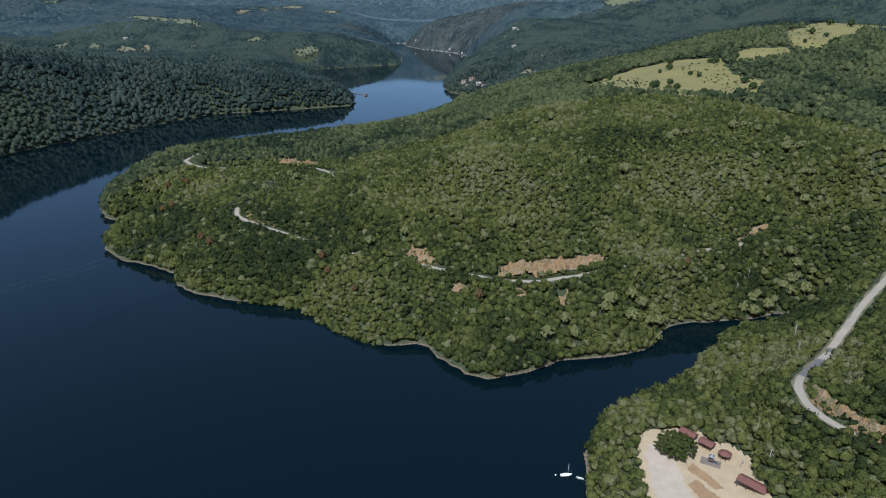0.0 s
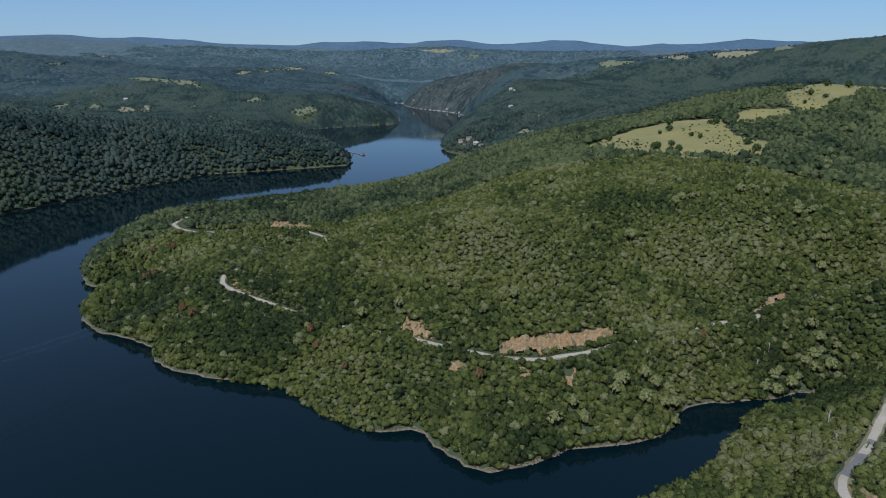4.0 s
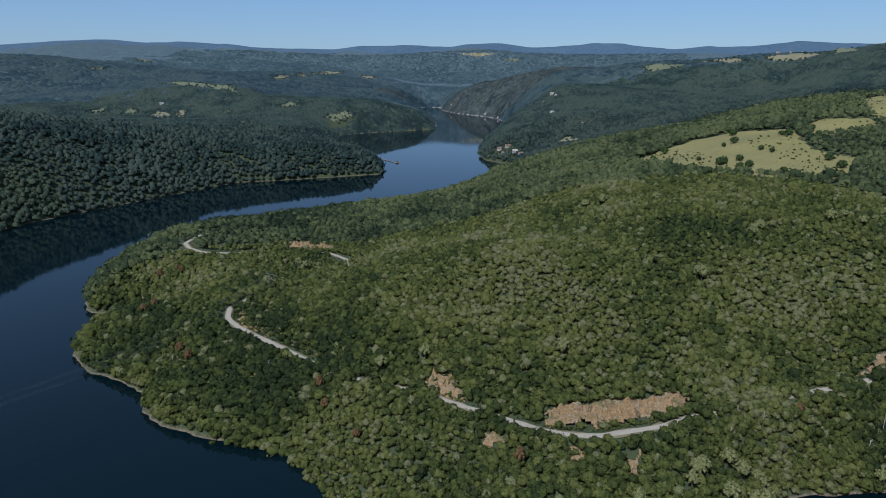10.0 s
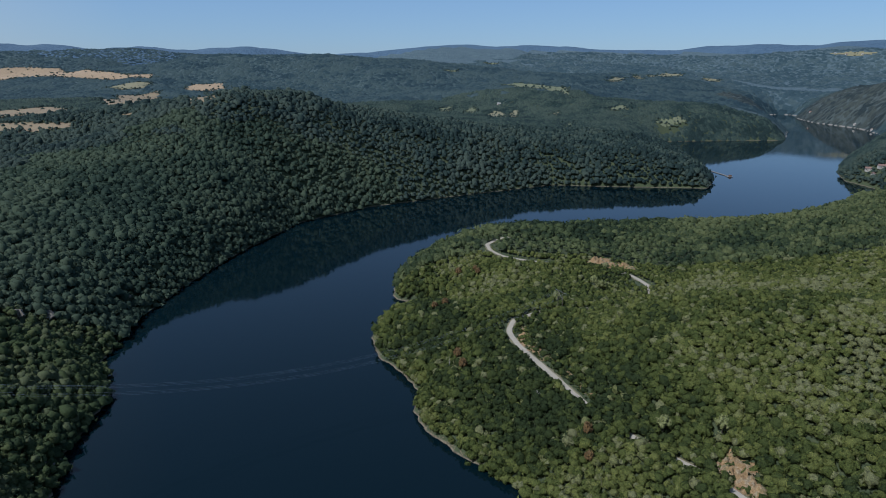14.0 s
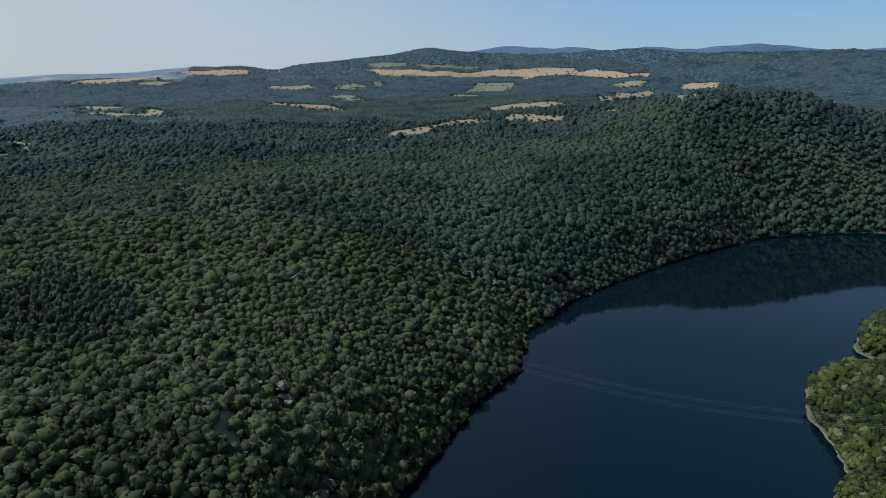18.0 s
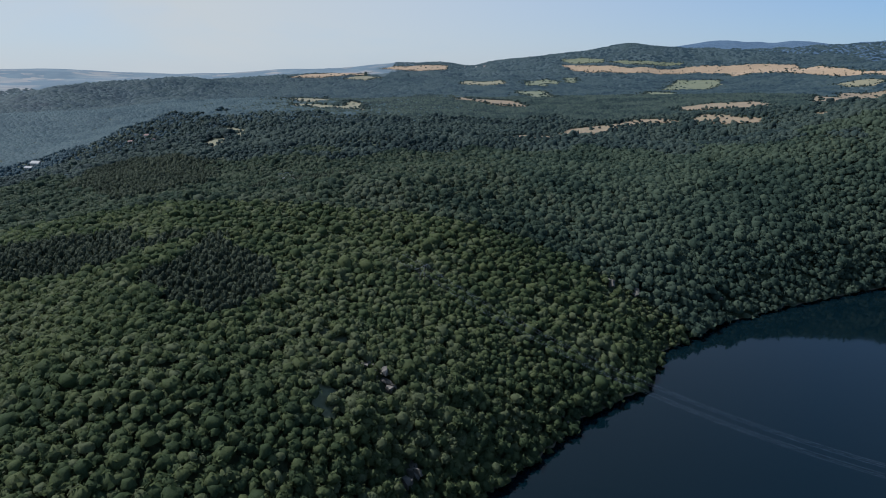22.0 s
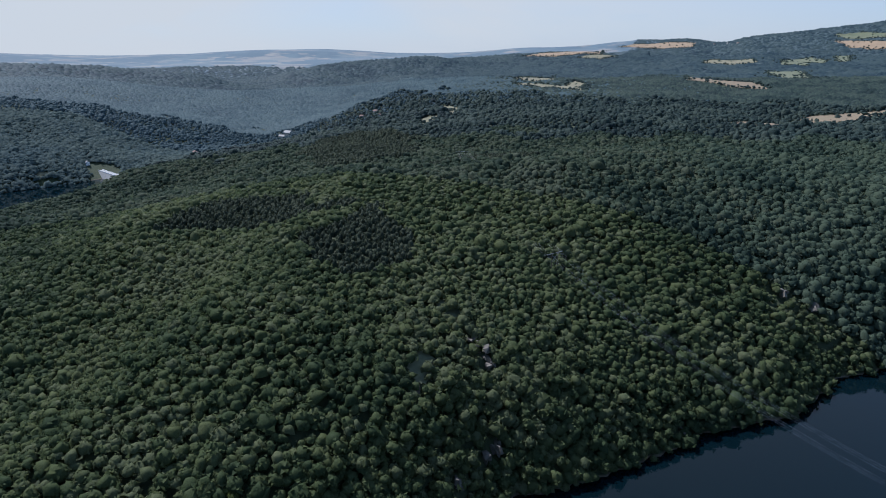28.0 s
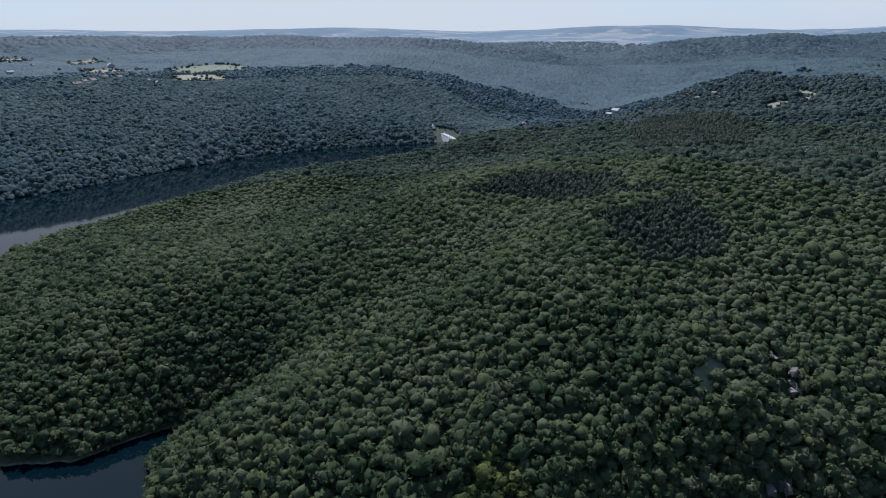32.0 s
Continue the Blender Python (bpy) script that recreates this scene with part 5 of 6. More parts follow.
# ---- meadows and fields ----
FIELD_MATS = {"grain": stubble_mat, "plough": brown_mat, "green": pasture_mat, "dry": clearing_mat}
FIELD_LABELS = {"grain": "wide field of ripe pale grain on the plateau", "plough": "brown ploughed field between hedges", "green": "pale green pasture between trees", "dry": "clearing of dry yellow grass in the woods"}
for ring in MEADOWS:
    drape("meadow", ring, 3.0, 0.35, meadow_mat, "dry yellow-green hill meadow dotted with oaks", "meadow")
for ring, kind in FIELDS:
    out = math.hypot(ring[0][0], ring[0][1] - 200)
    drape("field", ring, 5.0 if out < 1500 else 8.0 if out < 2600 else 11.0, 1.2 if out < 2600 else 1.6, FIELD_MATS[kind], FIELD_LABELS[kind], "field", 0.3)


def tufts(name, rings, step, size, keep, mat, label, seed):
    """Low scrub strewn over open ground."""
    g = np.random.default_rng(seed)
    xs, ys = [], []
    for ring in rings:
        r = np.array(ring, float)
        x, y = scattered(g, r[:, 0].min(), r[:, 0].max(), r[:, 1].min(), r[:, 1].max(), step, 0.9)
        m = inside(x, y, r) & (g.uniform(0, 1, len(x)) < keep) & (swell(x, y, 40, 91) > -0.3)
        xs.append(x[m]), ys.append(y[m])
    x, y = np.concatenate(xs), np.concatenate(ys)
    radius = size * g.uniform(0.4, 1.5, len(x)) ** 1.4
    v, f, t = planted(g, bushes, x, y, ground_at(x, y) + 0.5 + radius * 0.35, radius, g.uniform(0.7, 1.1, len(x)), g.uniform(0, 1, len(x)))
    tagged(mesh_object(name, v, f, mat, t), label, "bushes", kind="stuff")


for ring in ([(-250, 129), (-245, 130), (-239, 138), (-237, 147), (-240, 155), (-245, 152), (-245, 143), (-249, 136)], [(-217, 135), (-211, 131), (-203, 132), (-198, 138), (-203, 142), (-213, 142)]):
    drape("meadow", ring, 1.2, 0.9, pasture_mat, "small dry grass clearing in the steep wood", "meadow")
def hedges(rings, seed):
    """Rows and clumps of trees round the fields."""
    g = np.random.default_rng(seed)
    xs, ys = [], []
    for ring in rings:
        p = np.array(ring + ring[:1], float)
        if math.hypot(p[0, 0], p[0, 1] - 200) > 4000:
            continue
        s = np.concatenate([[0], np.cumsum(np.hypot(*np.diff(p, axis=0).T))])
        t = np.arange(0, s[-1], 5.0)
        for spread_out, share in ((4, 0.75), (16, 0.45)):
            m = (g.uniform(0, 1, len(t)) < share) & (swell(t, t * 0, 60, seed) > -0.5)
            xs.append(np.interp(t[m], s, p[:, 0]) + g.normal(0, spread_out, m.sum()))
            ys.append(np.interp(t[m], s, p[:, 1]) + g.normal(0, spread_out, m.sum()))
    x, y = np.concatenate(xs), np.concatenate(ys)
    radius = g.uniform(2.6, 5.2, len(x))
    v, f, t = planted(g, slope_crowns, x, y, ground_at(x, y) + radius * 0.6, radius, g.uniform(0.8, 1.3, len(x)), g.uniform(0, 1, len(x)))
    tagged(mesh_object("hedgerows", v, f, leaves_far, t, True), "hedges and rows of dark trees between the fields", "trees", kind="stuff")


hedges([r for r, _ in FIELDS], 104)
tufts("meadow_scrub", MEADOWS, 5.5, 0.85, 0.55, leaves_oak, "low dark bushes and tufts in the dry meadow", 101)
tufts("cutting_scrub", [r for r, _ in CUTS], 1.6, 1.05, 0.85, leaves_oak, "green bushes growing on the bare cut banks", 102)
def edge_scrub(name, lines, step, near, far, size, label, seed):
    """Low bushes on both sides of a line."""
    g = np.random.default_rng(seed)
    xs, ys = [], []
    for line in lines:
        p = np.array(line, float)[:, :2]
        s = np.concatenate([[0], np.cumsum(np.hypot(*np.diff(p, axis=0).T))])
        t = np.arange(0, s[-1], step)
        a = np.stack([np.interp(t, s, p[:, k]) for k in (0, 1)], 1)
        d = np.gradient(a, axis=0)
        d /= np.hypot(d[:, 0], d[:, 1])[:, None] + 1e-9
        for side in (-1, 1):
            off = side * g.uniform(near, far, len(t))
            xs.append(a[:, 0] - d[:, 1] * off), ys.append(a[:, 1] + d[:, 0] * off)
    x, y = np.concatenate(xs), np.concatenate(ys)
    m = (swell(x, y, 7, seed) > -0.45) & (from_flight(x, y) < 480)
    for ring, _ in CUTS:
        m &= ~inside(x, y, ring)
    for road in ROADS:
        m &= line_distance(x, y, np.array(road)[:, :2])[0] > 2.3
    x, y = x[m], y[m]
    radius = size * g.uniform(0.5, 1.3, len(x))
    v, f, t = planted(g, far_crowns, x, y, ground_at(x, y) + 0.3 + radius * 0.4, radius, g.uniform(0.7, 1.1, len(x)), g.uniform(0, 1, len(x)))
    tagged(mesh_object(name, v, f, leaves_oak, t, True), label, "bushes", kind="stuff")


edge_scrub("roadside_scrub", ROADS, 1.1, 2.9, 5.0, 0.6, "low green bushes along the roadside", 105)
edge_scrub("bank_scrub", [r + r[:1] for r, _ in CUTS], 0.8, 0.4, 3.0, 0.8, "green bushes round the bare cut banks", 106)
tufts("hedge_scrub", [r for r, _ in FIELDS], 22, 3.6, 0.3, leaves_far, "bushes and small trees in the open fields", 103)


# ---- roads ----
def dense(line, step):
    """A smooth line through the places, cut into short steps."""
    p = np.array(line, float)
    s = np.concatenate([[0], np.cumsum(np.hypot(*np.diff(p[:, :2], axis=0).T))])
    t = np.arange(0, s[-1], step)
    q = np.stack([np.interp(t, s, p[:, k]) for k in range(p.shape[1])], 1)
    for _ in range(3):
        q[1:-1] = 0.25 * q[:-2] + 0.5 * q[1:-1] + 0.25 * q[2:]
    return q


def strip(name, line, half, lift, mat, label, rough=0.0, seed=1, off=0.0, parent=None):
    """A band along a line, with a cambered middle and worn edges."""
    q = dense(line, 2.0)
    d = np.gradient(q[:, :2], axis=0)
    d /= np.hypot(d[:, 0], d[:, 1])[:, None]
    side = np.stack([-d[:, 1], d[:, 0]], 1)
    v, n = [], 5
    for k, u in enumerate((-1, -0.5, 0, 0.5, 1)):
        w = off + u * (half + (rough * swell(q[:, 0] + 90 * u, q[:, 1], 5, seed) if abs(u) == 1 else 0))
        v.append(np.column_stack([q[:, :2] + side * np.reshape(w, (-1, 1)), q[:, 2] + lift + 0.06 * (1 - u * u)]))
    v = np.stack(v, 1).reshape(-1, 3)
    i = (np.arange(len(q) - 1)[:, None] * n + np.arange(n - 1)).ravel()
    ob = mesh_object(name, v, np.stack([i, i + 1, i + n + 1, i + n], -1), mat, smooth=True)
    if parent:
        ob.parent = parent
        return ob
    return tagged(ob, label, "road", kind="structure")


for line, label in ((ROAD_LAKE, "narrow pale asphalt road cut along the lakeside slope"), (ROAD_POINT, "narrow pale road winding round the wooded point"),
                    (ROAD_HILL, "pale asphalt road climbing through the woods above the picnic ground")):
    strip("road_verge", line, 2.3, 0.16, verge_mat, "dry gravel verge beside the asphalt", 0.9, 3)
    strip("road", line, 1.5, 0.28, road_mat, label, 0.35, 5)
strip("road_patch", [(178, 237, 25), (172, 231, 25), (167, 226, 26), (160, 220, 27), (154, 214.5, 27.6), (150, 211, 27.8)], 1.4, 0.36, patch_mat, "darker patch of newer asphalt on the road", 0.1, 6)


# ---- cut banks: bare earth above the roads ----
def cut_bank(ring, rise, label, step=0.8, mat=None):
    ring = np.array(ring, float)
    low, high = ring.min(0) - 2, ring.max(0) + 2
    x, y = np.meshgrid(np.arange(low[0], high[0], step), np.arange(low[1], high[1], step))
    cx, cy = (x[:-1, :-1] + x[1:, 1:]) / 2, (y[:-1, :-1] + y[1:, 1:]) / 2
    keep = inside(cx + 3.4 * swell(cx, cy, 6, 41) + 1.6 * swell(cx, cy, 1.9, 45), cy + 3.4 * swell(cx, cy, 6, 42) + 1.6 * swell(cx, cy, 1.9, 46), ring)
    edge, _ = line_distance(x, y, ring, True)
    edge = np.where(inside(x, y, ring), edge, 0)
    lumps = 0.5 + 0.8 * swell(x, y, 7, 43) + 0.9 * np.abs(swell(x, y, 2.6, 44)) + 0.45 * swell(x, y, 1.3, 47)
    z = ground_at(x, y) + 0.25 + np.minimum(edge, 3.5) / 3.5 * rise * lumps
    k = (np.arange(x.shape[0] - 1)[:, None] * x.shape[1] + np.arange(x.shape[1] - 1)).astype(np.int64)
    faces = np.stack([k, k + 1, k + x.shape[1] + 1, k + x.shape[1]], -1)[keep]
    v, f = used_only(np.stack([x, y, z], -1).reshape(-1, 3), faces)
    return tagged(mesh_object("cut_bank", v, f, mat or cut_mat), label, "earth bank", kind="structure")


for ring, rise in CUTS:
    cut_bank(ring, rise, "bare orange earth and broken rock of a road cutting")


# ---- single trees ----
def crown_part(parent, crown, radius, high, z, mat, label=""):
    cv, cf = crown
    v = cv * np.array([radius, radius, high]) + np.array([0, 0, z])
    ob = mesh_object("crown", v, cf, mat, np.full(len(v), 0.5), True)
    ob.parent = parent
    return tagged(ob, label)


def tree(name, crown, radius, high, trunk, leaf_mat, label, group, bark=None):
    """A tree at the origin: tapered trunk that forks into limbs, and its crown."""
    t = thing(name, Matrix(), label, "tree", group)
    r = random.Random(len(bpy.data.objects))
    bm = bmesh.new()
    rod(bm, (0, 0, -0.6), (0.08, 0.05, trunk), max(0.14, radius * 0.08), max(0.1, radius * 0.06), 7)
    part("trunk", bm, bark or bark_mat, t, "rough grey-brown trunk", True)
    for k in range(4):
        a = k * 1.57 + r.uniform(-0.4, 0.4)
        bm = bmesh.new()
        rod(bm, (0.08, 0.05, trunk * 0.9), (math.cos(a) * radius * 0.5, math.sin(a) * radius * 0.5, trunk + high * r.uniform(0.3, 0.6)), radius * 0.045, radius * 0.015, 5)
        part("limb", bm, bark or bark_mat, t, "", True)
    crown_part(t, crown, radius, high, trunk + high * 0.55, leaf_mat)
    return t


def stand(base, places, size=(0.8, 1.25), seed=1):
    """The first of these trees and its copies, each at its place on the ground."""
    r = random.Random(seed)
    for k, (px, py) in enumerate(places):
        s = r.uniform(*size)
        m = pose(px, py, float(ground_at(px, py)) + 0.1, 0, 0, r.uniform(0, 360)) @ Matrix.Diagonal((s, s, s * r.uniform(0.85, 1.1), 1))
        if k == 0:
            base.matrix_world = m
        else:
            o = copy_thing(base, Matrix())
            o.matrix_world = m


full_crowns = [clump_crown(tree_rng, 26, 3) for _ in range(4)]
leaves_meadow = foliage("dark_oak_leaves", (0.022, 0.036, 0.014), (0.04, 0.062, 0.02), (0.07, 0.1, 0.032))
leaves_cream = foliage("cream_blossom_and_leaves", (0.1, 0.122, 0.042), (0.17, 0.18, 0.074), (0.25, 0.252, 0.122))
leaves_brown = foliage("withered_brown_leaves", (0.085, 0.055, 0.026), (0.14, 0.088, 0.04), (0.19, 0.125, 0.06))
for k in range(3):
    stand(tree("oak_tree", full_crowns[k], 3.6, 4.4, 0.3, leaves_meadow, "dark green round oak standing in the dry meadow", "oaks in the meadows"), MEADOW_TREES[k::3], (0.6, 1.3), k)
    stand(tree("flowering_tree", full_crowns[(k + 1) % 4], 3.3, 4.0, 2.0, leaves_cream, "pale cream flowering tree standing among green oaks", "flowering trees in the wood"), CREAM_TREES[k::3], (0.75, 1.25), k + 4)
stand(tree("withered_tree", full_crowns[3], 2.3, 3.6, 2.5, leaves_brown, "withered tree with red-brown leaves in the wood", "withered trees"), BROWN_TREES, (0.8, 1.2), 9)
stand(tree("lone_oak", clump_crown(tree_rng, 150, 4), 8.8, 6.4, 0.2, leaves_oak, "large spreading green oak shading the sandy picnic ground", ""), [(96.5, 193)], (1, 1), 3)


def dead_tree():
    t = thing("dead_tree", Matrix(), "bare grey dead tree above the green canopy", "tree", "dead trees")
    r = random.Random(8)
    bm = bmesh.new()
    rod(bm, (0, 0, -0.5), (0.2, 0, 8), 0.22, 0.08, 7)
    part("trunk", bm, deadwood_mat, t, "", True)
    for k in range(9):
        z, a = 3 + 0.55 * k, r.uniform(0, 6.28)
        q = 2.6 - 0.2 * k
        bm = bmesh.new()
        rod(bm, (0.02 * z, 0, z), (math.cos(a) * q, math.sin(a) * q, z + 1.8), 0.07, 0.015, 5)
        part("limb", bm, deadwood_mat, t, "", True)
    return t


stand(dead_tree(), DEAD_TREES, (0.8, 1.2), 12)


# ---- pine woods, stones, rocks ----
def pines(ring, step, label, seed):
    g = np.random.default_rng(seed)
    ring = np.array(ring, float)
    x, y = scattered(g, ring[:, 0].min() - 15, ring[:, 0].max() + 15, ring[:, 1].min() - 15, ring[:, 1].max() + 15, step)
    m = inside(*wander(x, y), ring)
    x, y = x[m], y[m]
    radius = g.uniform(1.6, 2.3, len(x)) * (1 if step < 4 else 1.45)
    high = g.uniform(1.7, 2.4, len(x))
    z = ground_at(x, y) + radius * 0.9 + 1.0
    v, f, t = planted(g, mid_crowns if step < 4 else far_crowns, x, y, z, radius, high, g.uniform(0, 1, len(x)))
    tagged(mesh_object("pine_wood", v, f, leaves_pine, t, True), label, "trees", kind="stuff")


for k, ring in enumerate(PINE_WOODS):
    pines(ring, 3.3 if k < 2 else 4.8, "dark planted pine wood among the oaks", 60 + k)


def boulder(seed, size):
    """A broken ledge: a few angular blocks, each the hull of scattered points."""
    bm = bmesh.new()
    r = random.Random(seed)
    for _ in range(5):
        c = Vector((r.uniform(-0.45, 0.45) * size[0], r.uniform(-0.4, 0.4) * size[1], r.uniform(-0.35, 0.3) * size[2]))
        s = r.uniform(0.22, 0.5)
        made = [bm.verts.new(c + Vector((r.uniform(-1, 1) * size[0] * s, r.uniform(-1, 1) * size[1] * s, r.uniform(-0.8, 0.8) * size[2] * s))) for _ in range(13)]
        hull = bmesh.ops.convex_hull(bm, input=made)
        bmesh.ops.delete(bm, geom=[g for g in hull["geom_interior"] if isinstance(g, bmesh.types.BMVert)], context="VERTS")
    return bm


for k, (px, py, a, b, c, turn) in enumerate(ROCKS):
    me = bpy.data.meshes.new("rock")
    bm = boulder(k, (a * 1.35, b * 1.35, c * 1.3))
    bm.to_mesh(me)
    bm.free()
    me.materials.append(rock_mat)
    o = new("rock", me)
    o.matrix_world = pose(px, py, float(ground_at(px, py)) + c * 0.4, 4, -8, turn)
    tagged(o, "weathered grey rock face jutting out of the steep wood", "rock", "rocks on the west bank")

g = np.random.default_rng(77)
along = np.concatenate([dense([(*p, 0) for p in SHORE_EAST[7:] + SHORE_LOBES[:12]], 0.55)] * 3)
x, y = along[:, 0] + g.normal(0, 0.75, len(along)), along[:, 1] + g.normal(0, 0.75, len(along))
z = ground_at(x, y)
m = (z > -0.3) & (z < 1.3)
x, y, z = x[m], y[m], z[m]
octa = (np.array([(1, 0, 0), (0, 1, 0), (-1, 0, 0), (0, -1, 0), (0.1, 0.1, 0.7), (0, 0, -0.5)], float), np.array([(0, 1, 4), (1, 2, 4), (2, 3, 4), (3, 0, 4), (1, 0, 5), (2, 1, 5), (3, 2, 5), (0, 3, 5)]))
v, f, t = planted(g, [octa], x, y, z, g.uniform(0.15, 0.65, len(x)) ** 1.3, g.uniform(0.5, 1, len(x)), g.uniform(0, 1, len(x)))
tagged(mesh_object("shore_stones", v, f, stone_mat, t), "pale stones along the water's edge", "stones", kind="stuff")

# ---- the picnic ground ----
drape("picnic_ground", PICNIC, 0.8, 0.2, sand_mat, "trodden pale sandy picnic ground by the water", "ground", 0.4)
track_mat = plain("grey_gravel_track", (0.37, 0.305, 0.225), 0.95, 0.35, 0.15)
drape("gravel_track", [(87, 199), (84, 187), (82, 170), (83, 150), (92, 143), (93, 165), (96, 184), (92, 196)], 0.8, 0.24, track_mat, "greyer gravel track across the sand", "ground", 0.8)
drape("dirt_patch", [(97, 184), (101, 187), (104, 180), (107, 174), (104, 173)], 0.6, 0.26, dirt_mat, "strip of brown dirt on the sand", "ground", 0.4)
drape("dirt_patch", [(95, 176), (99, 178), (103, 170), (106, 160), (98, 162)], 0.6, 0.26, dirt_mat, "brown dirt patch on the sand", "ground", 0.4)


def shelter(x, y, turn, length, width, label):
    z0 = float(ground_at(x, y)) + 0.2
    t = thing("picnic_shelter", pose(x, y, z0, 0, 0, turn), label, "shelter", "shelters of the picnic ground")
    bm = bmesh.new()
    l, w = length / 2 + 0.5, width / 2 + 0.5
    a = [bm.verts.new(p) for p in ((-l, -w, 2.45), (l, -w, 2.45), (l, w, 2.45), (-l, w, 2.45), (-l, 0, 3.35), (l, 0, 3.35))]
    for ids in ((0, 1, 5, 4), (2, 3, 4, 5), (0, 4, 3), (1, 2, 5), (3, 2, 1, 0)):
        bm.faces.new([a[k] for k in ids])
    part("roof", bm, rust_roof_mat, t, "red-brown sheet roof")
    bm = bmesh.new()
    rod(bm, (-l - 0.05, 0, 3.38), (l + 0.05, 0, 3.38), 0.09, 0.09, 6)
    part("ridge_cap", bm, rust_roof_mat, t)
    for k in range(4):
        for s in (-1, 1):
            bm = bmesh.new()
            box(bm, -length / 2 + 0.2 + k * (length - 0.4) / 3, s * (width / 2 - 0.1), -0.2, 0.16, 0.16, 2.65, bevel=0.015)
            part("post", bm, wood_mat, t, "brown timber post")
    for s in (-1, 1):
        bm = bmesh.new()
        box(bm, 0, s * (width / 2 - 0.1), 2.28, length, 0.14, 0.2, bevel=0.015)
        part("beam", bm, wood_mat, t)
    for k in range(2):
        u = (-0.25 + 0.5 * k) * length
        bm = bmesh.new()
        box(bm, u, 0, 0.7, 1.8, 0.8, 0.06, bevel=0.01)
        box(bm, u - 0.7, 0, -0.1, 0.08, 0.6, 0.8)
        box(bm, u + 0.7, 0, -0.1, 0.08, 0.6, 0.8)
        part("table", bm, wood_mat, t, "brown plank table")
        for s in (-1, 1):
            bm = bmesh.new()
            box(bm, u, s * 0.75, 0.4, 1.8, 0.3, 0.06, bevel=0.01)
            box(bm, u - 0.7, s * 0.75, -0.1, 0.08, 0.25, 0.5)
            box(bm, u + 0.7, s * 0.75, -0.1, 0.08, 0.25, 0.5)
            part("bench", bm, wood_mat, t)
    return t


shelter(104.6, 201.6, -53, 5.6, 3.0, "open timber picnic shelter with red-brown roof beside the oak")
shelter(109.3, 195.6, -50, 4.6, 3.2, "shorter open timber shelter with red-brown roof")
shelter(115.2, 171.5, -50, 9.0, 3.8, "long open timber shelter with red-brown roof at the wood's edge")


def kiosk(x, y):
    t = thing("pavilion", pose(x, y, float(ground_at(x, y)) + 0.2, 0, 0, 10), "small octagonal pavilion with red-brown roof on the sand", "pavilion")
    bm = bmesh.new()
    bmesh.ops.create_cone(bm, cap_ends=True, segments=8, radius1=2.5, radius2=0.15, depth=1.1, matrix=Matrix.Translation((0, 0, 2.95)))
    part("roof", bm, rust_roof_mat, t, "eight-sided red-brown roof")
    for k in range(8):
        a = (k + 0.5) * math.pi / 4
        bm = bmesh.new()
        rod(bm, (2 * math.cos(a), 2 * math.sin(a), -0.2), (2 * math.cos(a), 2 * math.sin(a), 2.45), 0.09, 0.09, 8)
        part("post", bm, wood_mat, t)
        if k != 5:
            b = a + math.pi / 4
            bm = bmesh.new()
            rod(bm, (2 * math.cos(a), 2 * math.sin(a), 0.9), (2 * math.cos(b), 2 * math.sin(b), 0.9), 0.05, 0.05, 6)
            part("rail", bm, wood_mat, t)
    bm = bmesh.new()
    rod(bm, (0, 0, -0.2), (0, 0, 0.72), 0.12, 0.12, 8)
    bmesh.ops.create_cone(bm, cap_ends=True, segments=12, radius1=0.75, radius2=0.75, depth=0.06, matrix=Matrix.Translation((0, 0, 0.75)))
    part("table", bm, wood_mat, t)


kiosk(113.5, 189.2)


def playground(x, y):
    t = thing("play_frame", pose(x, y, float(ground_at(x, y)) + 0.22, 0, 0, -30), "grey climbing frame with steel slide on a worn mat", "playground")
    bm = bmesh.new()
    box(bm, 0, 0, 0, 7, 4.2, 0.06, bevel=0.02)
    part("safety_mat", bm, rubber_mat, t, "dark rubber mat")
    for sx in (-0.7, 0.7):
        for sy in (-0.7, 0.7):
            bm = bmesh.new()
            rod(bm, (sx, sy, 0), (sx, sy, 2.9), 0.06, 0.06, 8)
            part("post", bm, blue_mat, t)
    bm = bmesh.new()
    box(bm, 0, 0, 1.3, 1.4, 1.4, 0.08)
    part("platform", bm, wood_mat, t)
    bm = bmesh.new()
    bmesh.ops.create_cone(bm, cap_ends=True, segments=4, radius1=1.3, radius2=0.02, depth=0.8, matrix=Matrix.Translation((0, 0, 3.2)) @ Matrix.Rotation(0.785, 4, "Z"))
    part("roof", bm, blue_mat, t, "grey pyramid roof")
    bm = bmesh.new()
    m = Matrix.Translation((1.9, 0, 0.75)) @ Matrix.Rotation(radians(32), 4, "Y")
    bmesh.ops.create_cube(bm, size=1, matrix=m @ Matrix.Diagonal((2.7, 0.5, 0.05, 1)))
    for s in (-0.26, 0.26):
        bmesh.ops.create_cube(bm, size=1, matrix=m @ Matrix.Translation((0, s, 0.09)) @ Matrix.Diagonal((2.7, 0.04, 0.18, 1)))
    part("slide", bm, steel_mat, t, "steel slide")
    bm = bmesh.new()
    for k in range(5):
        rod(bm, (-0.75 - 0.12 * (5 - k), -0.3, 0.25 * (k + 1)), (-0.75 - 0.12 * (5 - k), 0.3, 0.25 * (k + 1)), 0.025, 0.025, 6)
    for s in (-0.3, 0.3):
        rod(bm, (-1.45, s, 0), (-0.72, s, 1.5), 0.03, 0.03, 6)
    part("ladder", bm, steel_mat, t)


playground(107.6, 187.2)


